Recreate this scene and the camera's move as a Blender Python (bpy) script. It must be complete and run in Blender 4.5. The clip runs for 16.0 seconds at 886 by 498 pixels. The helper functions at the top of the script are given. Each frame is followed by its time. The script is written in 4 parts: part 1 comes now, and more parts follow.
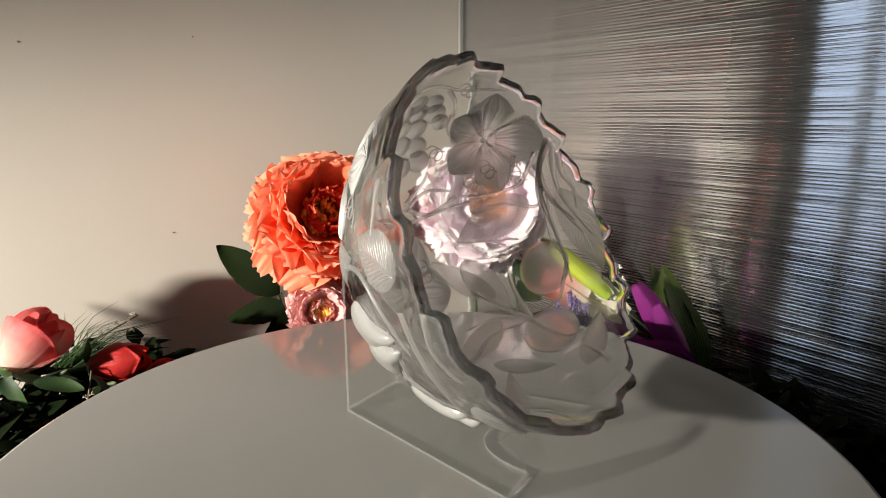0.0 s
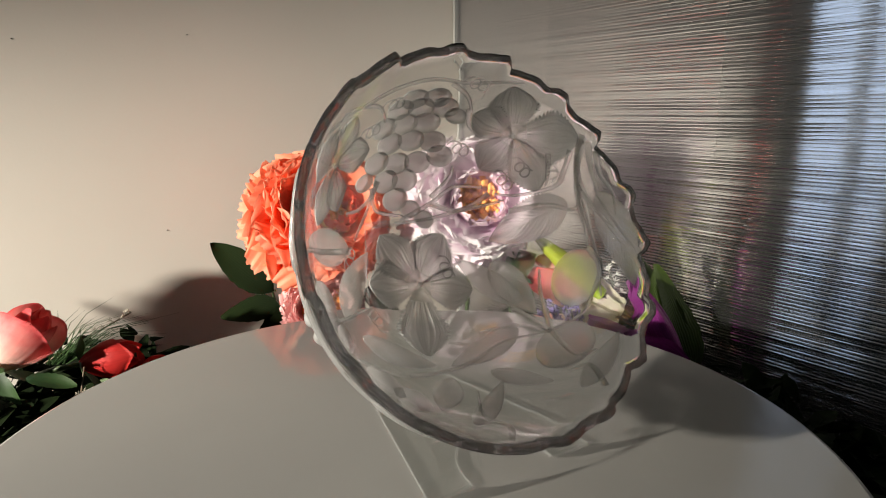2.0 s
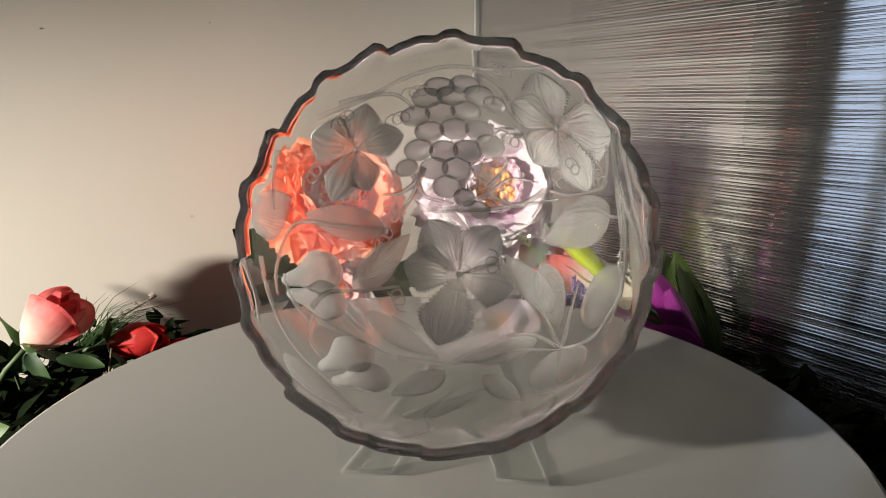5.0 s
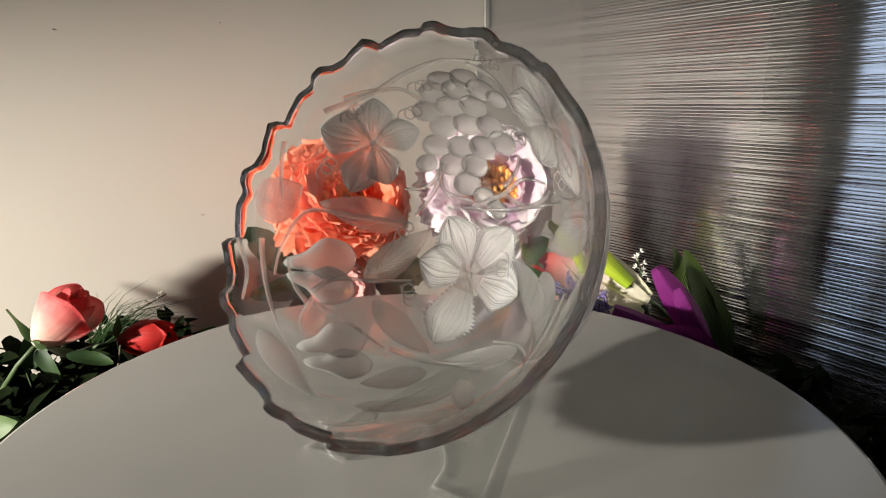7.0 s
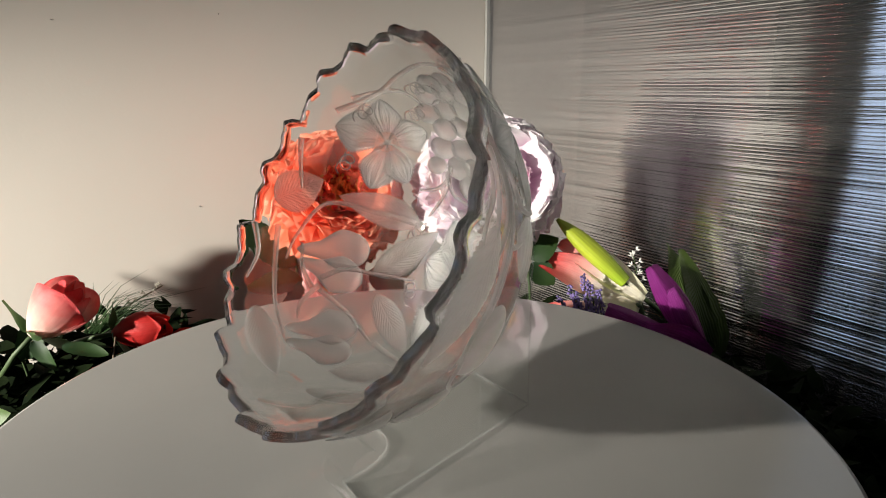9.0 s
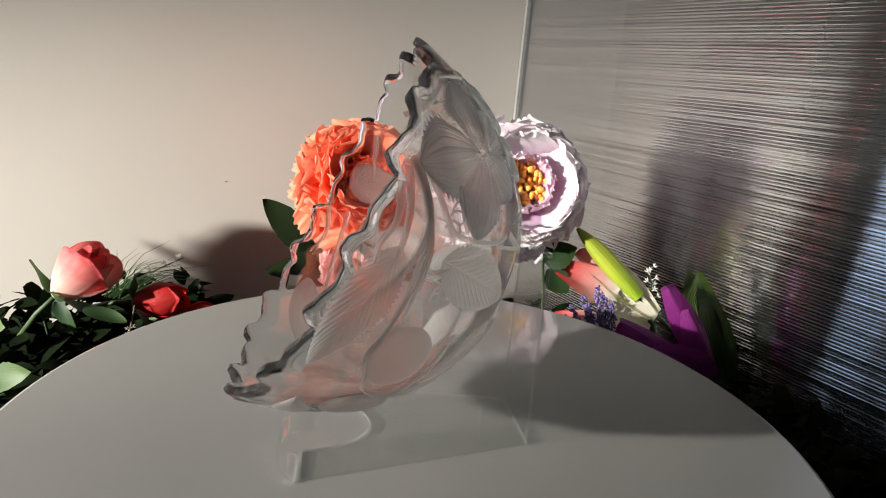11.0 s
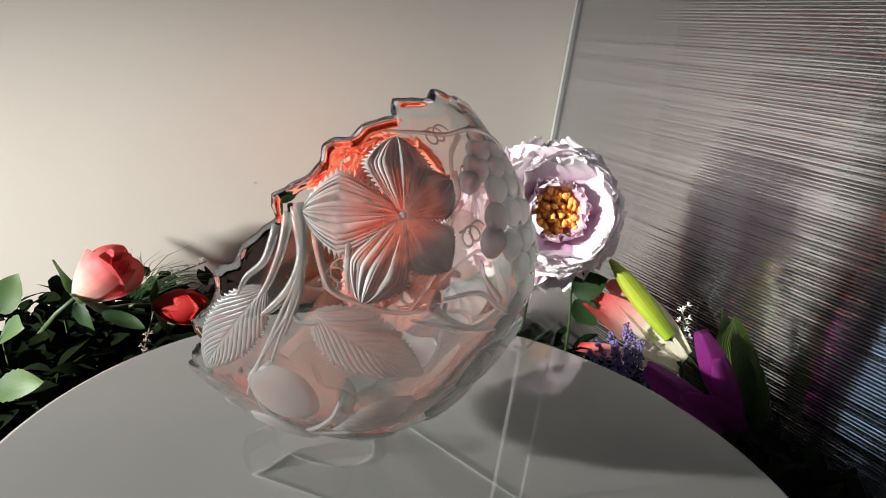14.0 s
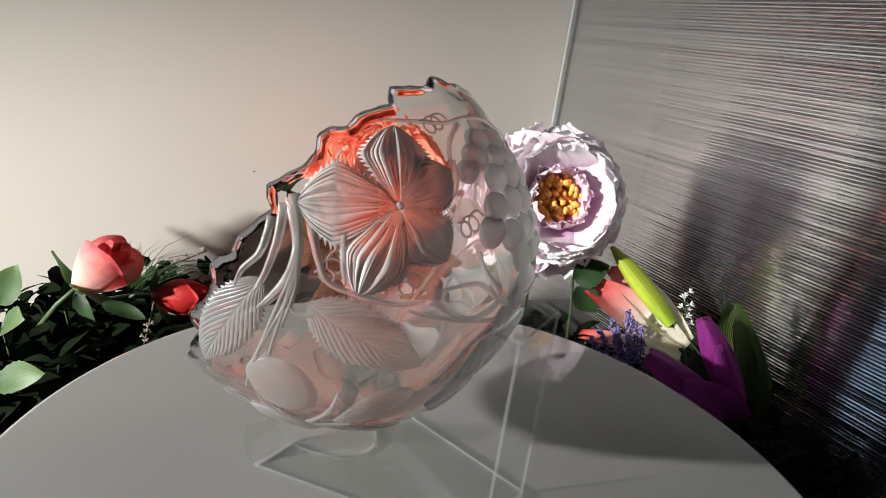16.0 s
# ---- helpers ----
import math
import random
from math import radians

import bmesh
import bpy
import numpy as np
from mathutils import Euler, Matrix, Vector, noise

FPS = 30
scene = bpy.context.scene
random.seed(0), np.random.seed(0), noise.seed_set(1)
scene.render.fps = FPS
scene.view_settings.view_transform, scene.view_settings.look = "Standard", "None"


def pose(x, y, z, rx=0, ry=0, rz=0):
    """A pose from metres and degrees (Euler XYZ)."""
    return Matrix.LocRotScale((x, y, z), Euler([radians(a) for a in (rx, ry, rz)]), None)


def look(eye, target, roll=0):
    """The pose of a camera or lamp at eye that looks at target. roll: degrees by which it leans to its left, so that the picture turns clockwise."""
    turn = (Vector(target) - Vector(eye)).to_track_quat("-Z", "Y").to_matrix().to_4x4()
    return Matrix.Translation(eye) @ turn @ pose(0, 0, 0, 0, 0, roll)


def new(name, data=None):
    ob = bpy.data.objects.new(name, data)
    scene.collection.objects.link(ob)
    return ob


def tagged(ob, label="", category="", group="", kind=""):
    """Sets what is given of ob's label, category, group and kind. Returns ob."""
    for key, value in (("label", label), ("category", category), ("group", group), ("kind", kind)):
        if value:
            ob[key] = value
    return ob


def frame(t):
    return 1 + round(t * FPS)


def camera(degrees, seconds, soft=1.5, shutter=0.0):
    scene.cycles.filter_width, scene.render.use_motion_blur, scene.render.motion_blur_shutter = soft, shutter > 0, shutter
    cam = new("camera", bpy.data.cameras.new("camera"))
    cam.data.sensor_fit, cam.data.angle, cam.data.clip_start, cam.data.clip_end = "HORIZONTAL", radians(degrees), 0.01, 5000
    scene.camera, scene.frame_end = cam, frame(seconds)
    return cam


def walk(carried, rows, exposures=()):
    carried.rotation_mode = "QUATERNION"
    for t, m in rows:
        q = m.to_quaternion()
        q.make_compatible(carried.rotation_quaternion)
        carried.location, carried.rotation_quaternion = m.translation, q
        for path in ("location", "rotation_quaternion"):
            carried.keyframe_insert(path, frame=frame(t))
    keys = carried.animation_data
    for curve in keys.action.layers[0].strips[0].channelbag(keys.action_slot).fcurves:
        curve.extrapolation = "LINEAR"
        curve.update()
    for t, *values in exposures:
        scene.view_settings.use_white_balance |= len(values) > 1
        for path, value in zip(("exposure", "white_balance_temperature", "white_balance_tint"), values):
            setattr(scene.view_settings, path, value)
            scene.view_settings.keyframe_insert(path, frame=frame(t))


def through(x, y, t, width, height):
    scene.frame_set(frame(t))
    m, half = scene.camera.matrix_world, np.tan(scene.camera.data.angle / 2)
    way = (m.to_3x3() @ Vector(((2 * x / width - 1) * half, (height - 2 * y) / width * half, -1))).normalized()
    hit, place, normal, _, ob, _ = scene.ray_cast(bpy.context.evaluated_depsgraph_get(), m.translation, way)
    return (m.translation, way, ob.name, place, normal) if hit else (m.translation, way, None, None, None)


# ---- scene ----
cam = camera(71.3, 16.0, soft=1.0)

def cam_pose(x, y, z, rx, roll, yaw):
    return pose(x, y, z, rx, 0, yaw) @ pose(0, 0, 0, 0, 0, roll)


PATH = [
    (0.0, -0.0404, -0.3332, 0.1947, 77.43, -0.26, -9.12),
    (0.5, -0.0313, -0.3339, 0.1902, 77.67, -0.31, -8.81),
    (1.0, -0.0281, -0.3341, 0.1880, 77.77, -0.48, -8.71),
    (1.5, -0.0305, -0.3350, 0.1894, 77.72, -0.08, -8.95),
    (2.0, -0.0372, -0.3369, 0.1907, 77.54, -0.16, -9.44),
    (2.5, -0.0336, -0.3377, 0.1937, 76.88, -0.10, -9.12),
    (3.0, -0.0314, -0.3391, 0.1955, 76.37, -0.22, -8.89),
    (3.5, -0.0301, -0.3403, 0.1943, 76.11, -0.38, -8.71),
    (4.0, -0.0309, -0.3422, 0.1925, 75.99, -0.35, -8.36),
    (4.5, -0.0313, -0.3424, 0.1920, 76.27, -0.36, -7.72),
    (7.0, -0.0210, -0.3409, 0.1885, 76.37, -0.66, -5.70),
    (7.5, -0.0144, -0.3442, 0.1839, 76.81, -1.13, -5.13),
    (8.0, -0.0100, -0.3441, 0.1843, 76.75, -1.37, -4.99),
    (8.5, -0.0095, -0.3403, 0.1900, 76.08, -0.87, -5.10),
    (11.0, -0.0149, -0.3418, 0.2111, 74.04, 5.00, -3.92),
    (11.5, -0.0173, -0.3361, 0.2175, 73.68, 7.25, -3.03),
    (12.0, -0.0186, -0.3304, 0.2252, 73.45, 10.34, -2.82),
    (12.5, -0.0151, -0.3257, 0.2259, 73.63, 10.54, -2.37),
    (13.0, -0.0149, -0.3201, 0.2319, 73.50, 9.50, -2.14),
    (13.5, -0.0137, -0.3145, 0.2371, 73.41, 9.18, -1.89),
    (14.0, -0.0141, -0.3090, 0.2443, 72.62, 8.15, -1.24),
    (14.3, -0.0140, -0.3048, 0.2453, 71.33, 7.78, -1.33),
    (16.0, -0.0140, -0.3048, 0.2453, 71.33, 7.78, -1.33),
]
walk(cam, [(r[0], cam_pose(*r[1:])) for r in PATH], [(0, 0.0, 7000, 10), (8.5, 0.0, 6800, 10), (11.0, 0.0, 6500, 10), (16.0, 0.0, 6250, 10)])

# ---- light ----
world = bpy.data.worlds.new("room_air")
scene.world = world
world.use_nodes = True
world.node_tree.nodes["Background"].inputs[0].default_value = (0.55, 0.6, 0.7, 1)
world.node_tree.nodes["Background"].inputs[1].default_value = 0.05


# small bright lamp close beside the table, just outside the view, aimed at the flowers
beam = bpy.data.lights.new("lamp_beam", "SPOT")
beam.energy, beam.color, beam.spot_size, beam.spot_blend, beam.shadow_soft_size = 385, (0.965, 0.935, 0.865), radians(53), 1.0, 0.025
lamp_beam = new("lamp_beam", beam)
lamp_beam.matrix_world = look((-1.50, -0.55, 0.37), (0.38, 0.54, -0.40))


# ---- materials ----
def material(name):
    m = bpy.data.materials.new(name)
    m.use_nodes = True
    nt = m.node_tree
    nt.nodes.clear()
    out = nt.nodes.new("ShaderNodeOutputMaterial")
    return m, nt, out


def node(nt, kind, **values):
    n = nt.nodes.new(kind)
    for k, v in values.items():
        n.inputs[k.replace("_", " ")].default_value = v
    return n


def ramp(nt, stops, fac):
    n = nt.nodes.new("ShaderNodeValToRGB")
    e = n.color_ramp.elements
    while len(e) < len(stops):
        e.new(0.5)
    for el, (p, c) in zip(e, stops):
        el.position, el.color = p, (*c, 1)
    nt.links.new(fac, n.inputs[0])
    return n.outputs[0]


def noise_out(nt, scale, detail=4.0, vec=None, which=0):
    n = node(nt, "ShaderNodeTexNoise", Scale=scale, Detail=detail)
    if vec is not None:
        nt.links.new(vec, n.inputs["Vector"])
    return n.outputs[which]


def coords(nt, which="Object"):
    return nt.nodes.new("ShaderNodeTexCoord").outputs[which]


def bump(nt, height, strength, distance):
    b = node(nt, "ShaderNodeBump", Strength=strength, Distance=distance)
    nt.links.new(height, b.inputs["Height"])
    return b.outputs[0]


def math_node(nt, op, a, b=None):
    n = nt.nodes.new("ShaderNodeMath")
    n.operation = op
    for i, v in enumerate((a, b)):
        if v is None:
            continue
        if isinstance(v, (int, float)):
            n.inputs[i].default_value = v
        else:
            nt.links.new(v, n.inputs[i])
    return n.outputs[0]


def mix_shader(nt, fac, a, b):
    n = nt.nodes.new("ShaderNodeMixShader")
    if isinstance(fac, float):
        n.inputs[0].default_value = fac
    else:
        nt.links.new(fac, n.inputs[0])
    nt.links.new(a, n.inputs[1])
    nt.links.new(b, n.inputs[2])
    return n.outputs[0]


def plain_material(name, dark, light, scale, rough, bump_mm=0.0, bump_scale=200.0, specular=0.5, coat=0.0):
    """A painted or woven surface with stains at one scale and relief at another."""
    m, nt, out = material(name)
    co = coords(nt)
    p = node(nt, "ShaderNodeBsdfPrincipled", Roughness=rough, Specular_IOR_Level=specular, Coat_Weight=coat, Coat_Roughness=0.05)
    nt.links.new(ramp(nt, [(0.3, dark), (0.7, light)], noise_out(nt, scale, 5, co)), p.inputs["Base Color"])
    if bump_mm:
        nt.links.new(bump(nt, noise_out(nt, bump_scale, 3, co), 0.6, bump_mm / 1000), p.inputs["Normal"])
    nt.links.new(p.outputs[0], out.inputs[0])
    return m


M_WALL = plain_material("wall_paint", (0.66, 0.615, 0.55), (0.70, 0.655, 0.59), 3.0, 0.62, 0.15, 260)
# wall paint taken down to grey, so shade behind the sheet is in its colour
M_SHADEWALL = plain_material("shade_grey_wall", (0.36, 0.355, 0.34), (0.42, 0.41, 0.39), 2.0, 0.7, 0.2, 200)
# near-black floor colour that holds the shade under the table
M_FLOOR = plain_material("shade_black_floor", (0.012, 0.012, 0.011), (0.03, 0.028, 0.026), 40.0, 0.9, 0.6, 900)
M_TABLE = plain_material("white_gloss_top", (0.235, 0.23, 0.22), (0.26, 0.255, 0.24), 5.0, 0.06, 0.01, 900, 0.5)
M_PEDESTAL = plain_material("grey_pedestal", (0.10, 0.10, 0.10), (0.14, 0.14, 0.14), 8.0, 0.5)
M_STRIP = plain_material("pale_plastic_edge", (0.34, 0.34, 0.325), (0.42, 0.42, 0.405), 30.0, 0.3)
M_MARK = plain_material("wall_mark", (0.05, 0.045, 0.04), (0.08, 0.07, 0.06), 100.0, 0.8)


def petal_material(name, stops, rough=0.55, vein=0.25, thin=0.3, grain=0.35, shine=0.3, streaks=0.35):
    """Cloth petal or leaf: colour runs along its length, fine lengthwise veins and weave."""
    m, nt, out = material(name)
    uv = coords(nt, "UV")
    sep = nt.nodes.new("ShaderNodeSeparateXYZ")
    nt.links.new(uv, sep.inputs[0])
    rnd = nt.nodes.new("ShaderNodeObjectInfo").outputs["Random"]
    shift = math_node(nt, "MULTIPLY", math_node(nt, "SUBTRACT", rnd, 0.5), 0.22)
    spread = math_node(nt, "MULTIPLY", math_node(nt, "SUBTRACT", noise_out(nt, 90, 3, coords(nt)), 0.5), grain)
    fac = math_node(nt, "ADD", math_node(nt, "ADD", sep.outputs[0], shift), spread)
    mp = node(nt, "ShaderNodeMapping", Scale=(2.5, 16.0, 1.0))
    nt.links.new(uv, mp.inputs[0])
    hs = nt.nodes.new("ShaderNodeHueSaturation")
    nt.links.new(ramp(nt, stops, fac), hs.inputs["Color"])
    streak = noise_out(nt, 1.0, 4, mp.outputs[0])
    nt.links.new(math_node(nt, "ADD", math_node(nt, "MULTIPLY", streak, streaks), 1.0 - 0.5 * streaks), hs.inputs["Value"])
    col = hs.outputs[0]
    wave = math_node(nt, "SINE", math_node(nt, "MULTIPLY", sep.outputs[1], 46.0))
    fine = math_node(nt, "ADD", math_node(nt, "MULTIPLY", wave, 0.5), noise_out(nt, 900, 2, coords(nt)))
    nrm = bump(nt, fine, vein, 0.0006)
    p = node(nt, "ShaderNodeBsdfPrincipled", Roughness=rough, Specular_IOR_Level=shine)
    tr = node(nt, "ShaderNodeBsdfTranslucent")
    nt.links.new(col, p.inputs["Base Color"])
    nt.links.new(col, tr.inputs[0])
    nt.links.new(nrm, p.inputs["Normal"])
    nt.links.new(mix_shader(nt, thin, p.outputs[0], tr.outputs[0]), out.inputs[0])
    return m


M_CORAL = petal_material("coral_petal", [(0.0, (0.62, 0.03, 0.015)), (0.35, (0.92, 0.13, 0.05)), (0.75, (0.97, 0.27, 0.14)), (1.0, (0.97, 0.42, 0.28))], thin=0.4)
M_CORAL_IN = petal_material("deep_coral_petal", [(0.0, (0.42, 0.015, 0.012)), (0.6, (0.78, 0.06, 0.03)), (1.0, (0.88, 0.14, 0.07))])
M_WHITE = petal_material("white_petal", [(0.0, (0.46, 0.10, 0.36)), (0.30, (0.74, 0.42, 0.66)), (0.62, (0.87, 0.71, 0.81)), (1.0, (0.90, 0.87, 0.88))])
M_LILAC = petal_material("lilac_petal", [(0.0, (0.50, 0.09, 0.38)), (0.40, (0.74, 0.38, 0.62)), (0.75, (0.87, 0.66, 0.77)), (1.0, (0.90, 0.82, 0.86))])
M_PINK = petal_material("pink_petal", [(0.0, (0.6, 0.18, 0.2)), (0.6, (0.78, 0.36, 0.36)), (1.0, (0.82, 0.5, 0.48))])
M_ROSE = petal_material("rose_petal", [(0.0, (0.92, 0.82, 0.74)), (0.45, (0.91, 0.62, 0.56)), (0.85, (0.87, 0.30, 0.29)), (1.0, (0.80, 0.14, 0.15))], vein=0.12, streaks=0.2)
M_RED = petal_material("red_bud_petal", [(0.0, (0.5, 0.03, 0.03)), (1.0, (0.66, 0.045, 0.04))], vein=0.12)
M_LILY = petal_material("lily_petal", [(0.0, (0.84, 0.82, 0.66)), (0.5, (0.88, 0.82, 0.76)), (0.78, (0.85, 0.40, 0.37)), (1.0, (0.80, 0.11, 0.11))], grain=0.12)
M_PURPLE = petal_material("purple_petal", [(0.0, (0.10, 0.005, 0.085)), (0.5, (0.27, 0.018, 0.22)), (1.0, (0.40, 0.06, 0.35))], vein=0.8, streaks=1.1)
M_LIME = petal_material("lime_bud", [(0.0, (0.30, 0.45, 0.03)), (0.5, (0.42, 0.5, 0.04)), (1.0, (0.28, 0.34, 0.03))], vein=0.3, thin=0.1, streaks=0.6)
M_LEAF = petal_material("green_leaf", [(0.0, (0.012, 0.032, 0.011)), (1.0, (0.034, 0.07, 0.02))], 0.5, 0.15, 0.2)
# dark leaf green taken nearly to black, with the garland's shade in it
M_DARKLEAF = petal_material("shaded_dark_leaf", [(0.0, (0.003, 0.006, 0.002)), (1.0, (0.008, 0.014, 0.004))], 0.8, 0.12, 0.04, shine=0.04)
M_TULIPLEAF = petal_material("ribbed_leaf", [(0.0, (0.012, 0.026, 0.006)), (1.0, (0.055, 0.09, 0.016))], 0.5, 0.8, 0.2, streaks=1.4)
M_PALELEAF = petal_material("pale_leaf", [(0.0, (0.03, 0.065, 0.02)), (1.0, (0.10, 0.155, 0.06))], 0.5, 0.15, 0.25)
M_STEM = plain_material("stem_green", (0.025, 0.05, 0.015), (0.05, 0.08, 0.025), 120, 0.6)
M_TWIG = plain_material("dry_twig", (0.06, 0.042, 0.026), (0.14, 0.10, 0.065), 120, 0.7)
M_STAMEN = plain_material("orange_stamen", (0.90, 0.34, 0.03), (0.97, 0.60, 0.17), 160, 0.6, 0.5, 700)
M_LAVENDER = plain_material("lavender_floret", (0.10, 0.07, 0.24), (0.26, 0.2, 0.45), 300, 0.7)
M_FLORET = plain_material("white_floret", (0.62, 0.62, 0.58), (0.78, 0.78, 0.74), 200, 0.6)
M_BERRY = plain_material("grey_berry", (0.20, 0.17, 0.13), (0.38, 0.34, 0.28), 200, 0.6)


def gloss_share(nt, lw, top=0.9):
    """Schlick's rise of gloss towards grazing view."""
    return math_node(nt, "ADD", math_node(nt, "MULTIPLY", math_node(nt, "POWER", lw.outputs["Facing"], 4.0), top), 0.035)


def clear_glass(name, see, rough=0.0, tint=(0.96, 0.965, 0.96), ior=1.5, wave=0.0, top=0.9):
    """Clear glass: Fresnel gloss over refraction, with a share of straight passage for thin walls."""
    m, nt, out = material(name)
    g = node(nt, "ShaderNodeBsdfRefraction", Roughness=rough, IOR=ior)
    g.inputs["Color"].default_value = (*tint, 1)
    t = node(nt, "ShaderNodeBsdfTransparent")
    t.inputs[0].default_value = (*tint, 1)
    gl = node(nt, "ShaderNodeBsdfGlossy", Roughness=0.02)
    gl.inputs["Color"].default_value = (0.95, 0.95, 0.95, 1)
    lw = node(nt, "ShaderNodeLayerWeight", Blend=0.5)
    if wave:
        nrm = bump(nt, noise_out(nt, 38, 2, coords(nt)), 0.5, wave)
        for n in (g, gl, lw):
            nt.links.new(nrm, n.inputs["Normal"])
    body = mix_shader(nt, see, g.outputs[0], t.outputs[0])
    nt.links.new(mix_shader(nt, gloss_share(nt, lw, top), body, gl.outputs[0]), out.inputs[0])
    return m


def solid_glass(name, tint, wave, straight=0.0):
    """Thick cast glass that bends and mirrors the light inside itself."""
    m, nt, out = material(name)
    g = node(nt, "ShaderNodeBsdfGlass", Roughness=0.0, IOR=1.5)
    g.inputs["Color"].default_value = (*tint, 1)
    nt.links.new(bump(nt, noise_out(nt, 38, 2, coords(nt)), 0.5, wave), g.inputs["Normal"])
    t = node(nt, "ShaderNodeBsdfTransparent")
    nt.links.new(mix_shader(nt, straight, g.outputs[0], t.outputs[0]), out.inputs[0])
    return m


M_BOWL = solid_glass("bowl_glass", (0.99, 0.99, 0.985), 0.0002, 0.10)
# lip and rim tinted greyer than the wall, in place of dark reflections
M_LIP = solid_glass("lip_glass", (0.96, 0.965, 0.97), 0.0005)
M_RIM = solid_glass("rim_glass", (0.80, 0.81, 0.83), 0.0010, 0.12)


def edge_material():
    """Acrylic edge: clear, with white scatter painted in for the light it gathers."""
    m, nt, out = material("acrylic_edge")
    t = node(nt, "ShaderNodeBsdfTransparent")
    t.inputs[0].default_value = (0.93, 0.95, 0.945, 1)
    d = node(nt, "ShaderNodeBsdfTranslucent")
    d.inputs[0].default_value = (0.85, 0.86, 0.85, 1)
    f = node(nt, "ShaderNodeBsdfDiffuse")
    f.inputs[0].default_value = (0.80, 0.81, 0.80, 1)
    gl = node(nt, "ShaderNodeBsdfGlossy", Roughness=0.08)
    body = mix_shader(nt, 0.16, t.outputs[0], mix_shader(nt, 0.5, d.outputs[0], f.outputs[0]))
    nt.links.new(mix_shader(nt, 0.14, body, gl.outputs[0]), out.inputs[0])
    return m


M_EDGE = edge_material()
M_BENT = clear_glass("bent_acrylic", 0.96, tint=(0.985, 0.99, 0.985), ior=1.49, top=0.6)
M_ACRYLIC = clear_glass("clear_acrylic", 1.0, tint=(0.985, 0.99, 0.985), ior=1.49, top=0.04)


def frosted_glass(name, veined, fan=False, scatter=0.82, through=0.08):
    """Matt-ground intaglio: rough refraction with a little whitish scatter; veins run out from the midrib."""
    m, nt, out = material(name)
    r = node(nt, "ShaderNodeBsdfRefraction", Roughness=0.24, IOR=1.14 if veined else 1.22)
    r.inputs["Color"].default_value = (0.93, 0.93, 0.92, 1)
    d = node(nt, "ShaderNodeBsdfDiffuse")
    d.inputs[0].default_value = (0.64, 0.64, 0.63, 1) if fan else (0.52, 0.52, 0.51, 1)
    tl = node(nt, "ShaderNodeBsdfTranslucent")
    tl.inputs[0].default_value = (0.68, 0.68, 0.665, 1)
    gl = node(nt, "ShaderNodeBsdfGlossy", Roughness=0.28)
    grain = noise_out(nt, 1400, 2, coords(nt))
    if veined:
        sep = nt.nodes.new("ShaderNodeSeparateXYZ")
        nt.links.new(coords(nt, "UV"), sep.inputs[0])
        side = math_node(nt, "ABSOLUTE", sep.outputs[1])
        k = math_node(nt, "SUBTRACT", math_node(nt, "MULTIPLY", sep.outputs[0], 44.0), math_node(nt, "MULTIPLY", side, 17.0))
        if fan:
            k = math_node(nt, "ADD", math_node(nt, "MULTIPLY", sep.outputs[1], 21.0), math_node(nt, "MULTIPLY", math_node(nt, "SINE", math_node(nt, "MULTIPLY", sep.outputs[1], 9.0)), 1.2))
        ribs = math_node(nt, "POWER", math_node(nt, "ABSOLUTE", math_node(nt, "SINE", k)), 0.5)
        mid = math_node(nt, "MINIMUM", math_node(nt, "MULTIPLY", side, 9.0), 1.0)
        h = math_node(nt, "ADD", math_node(nt, "MULTIPLY", math_node(nt, "MULTIPLY", ribs, mid), 1.0), math_node(nt, "MULTIPLY", grain, 0.15))
        nrm = bump(nt, math_node(nt, "ADD", h, math_node(nt, "MULTIPLY", noise_out(nt, 260, 3, coords(nt)), 0.8)), 0.7, 0.0008 if fan else 0.00045)
    else:
        nrm = bump(nt, grain, 0.4, 0.0003)
    for n in (r, d, gl):
        nt.links.new(nrm, n.inputs["Normal"])
    lw = node(nt, "ShaderNodeLayerWeight", Blend=0.5)
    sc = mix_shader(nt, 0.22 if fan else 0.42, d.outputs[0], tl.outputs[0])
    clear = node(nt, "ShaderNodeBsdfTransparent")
    # lobes scatter more towards the tip, imitating the cut's lens shading
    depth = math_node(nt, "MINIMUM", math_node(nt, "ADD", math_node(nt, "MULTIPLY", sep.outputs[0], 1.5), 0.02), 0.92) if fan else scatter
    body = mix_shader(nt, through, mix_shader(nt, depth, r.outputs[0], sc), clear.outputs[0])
    nt.links.new(mix_shader(nt, math_node(nt, "MULTIPLY", gloss_share(nt, lw), 0.8), body, gl.outputs[0]), out.inputs[0])
    return m


M_FROST = frosted_glass("frosted_cut", False, False, 0.76, 0.10)
M_FROSTVEIN = frosted_glass("frosted_veined_cut", True, False, 0.54, 0.22)
M_FROSTSTEM = frosted_glass("frosted_stem_cut", False, False, 0.50, 0.28)
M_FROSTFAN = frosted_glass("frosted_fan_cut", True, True)


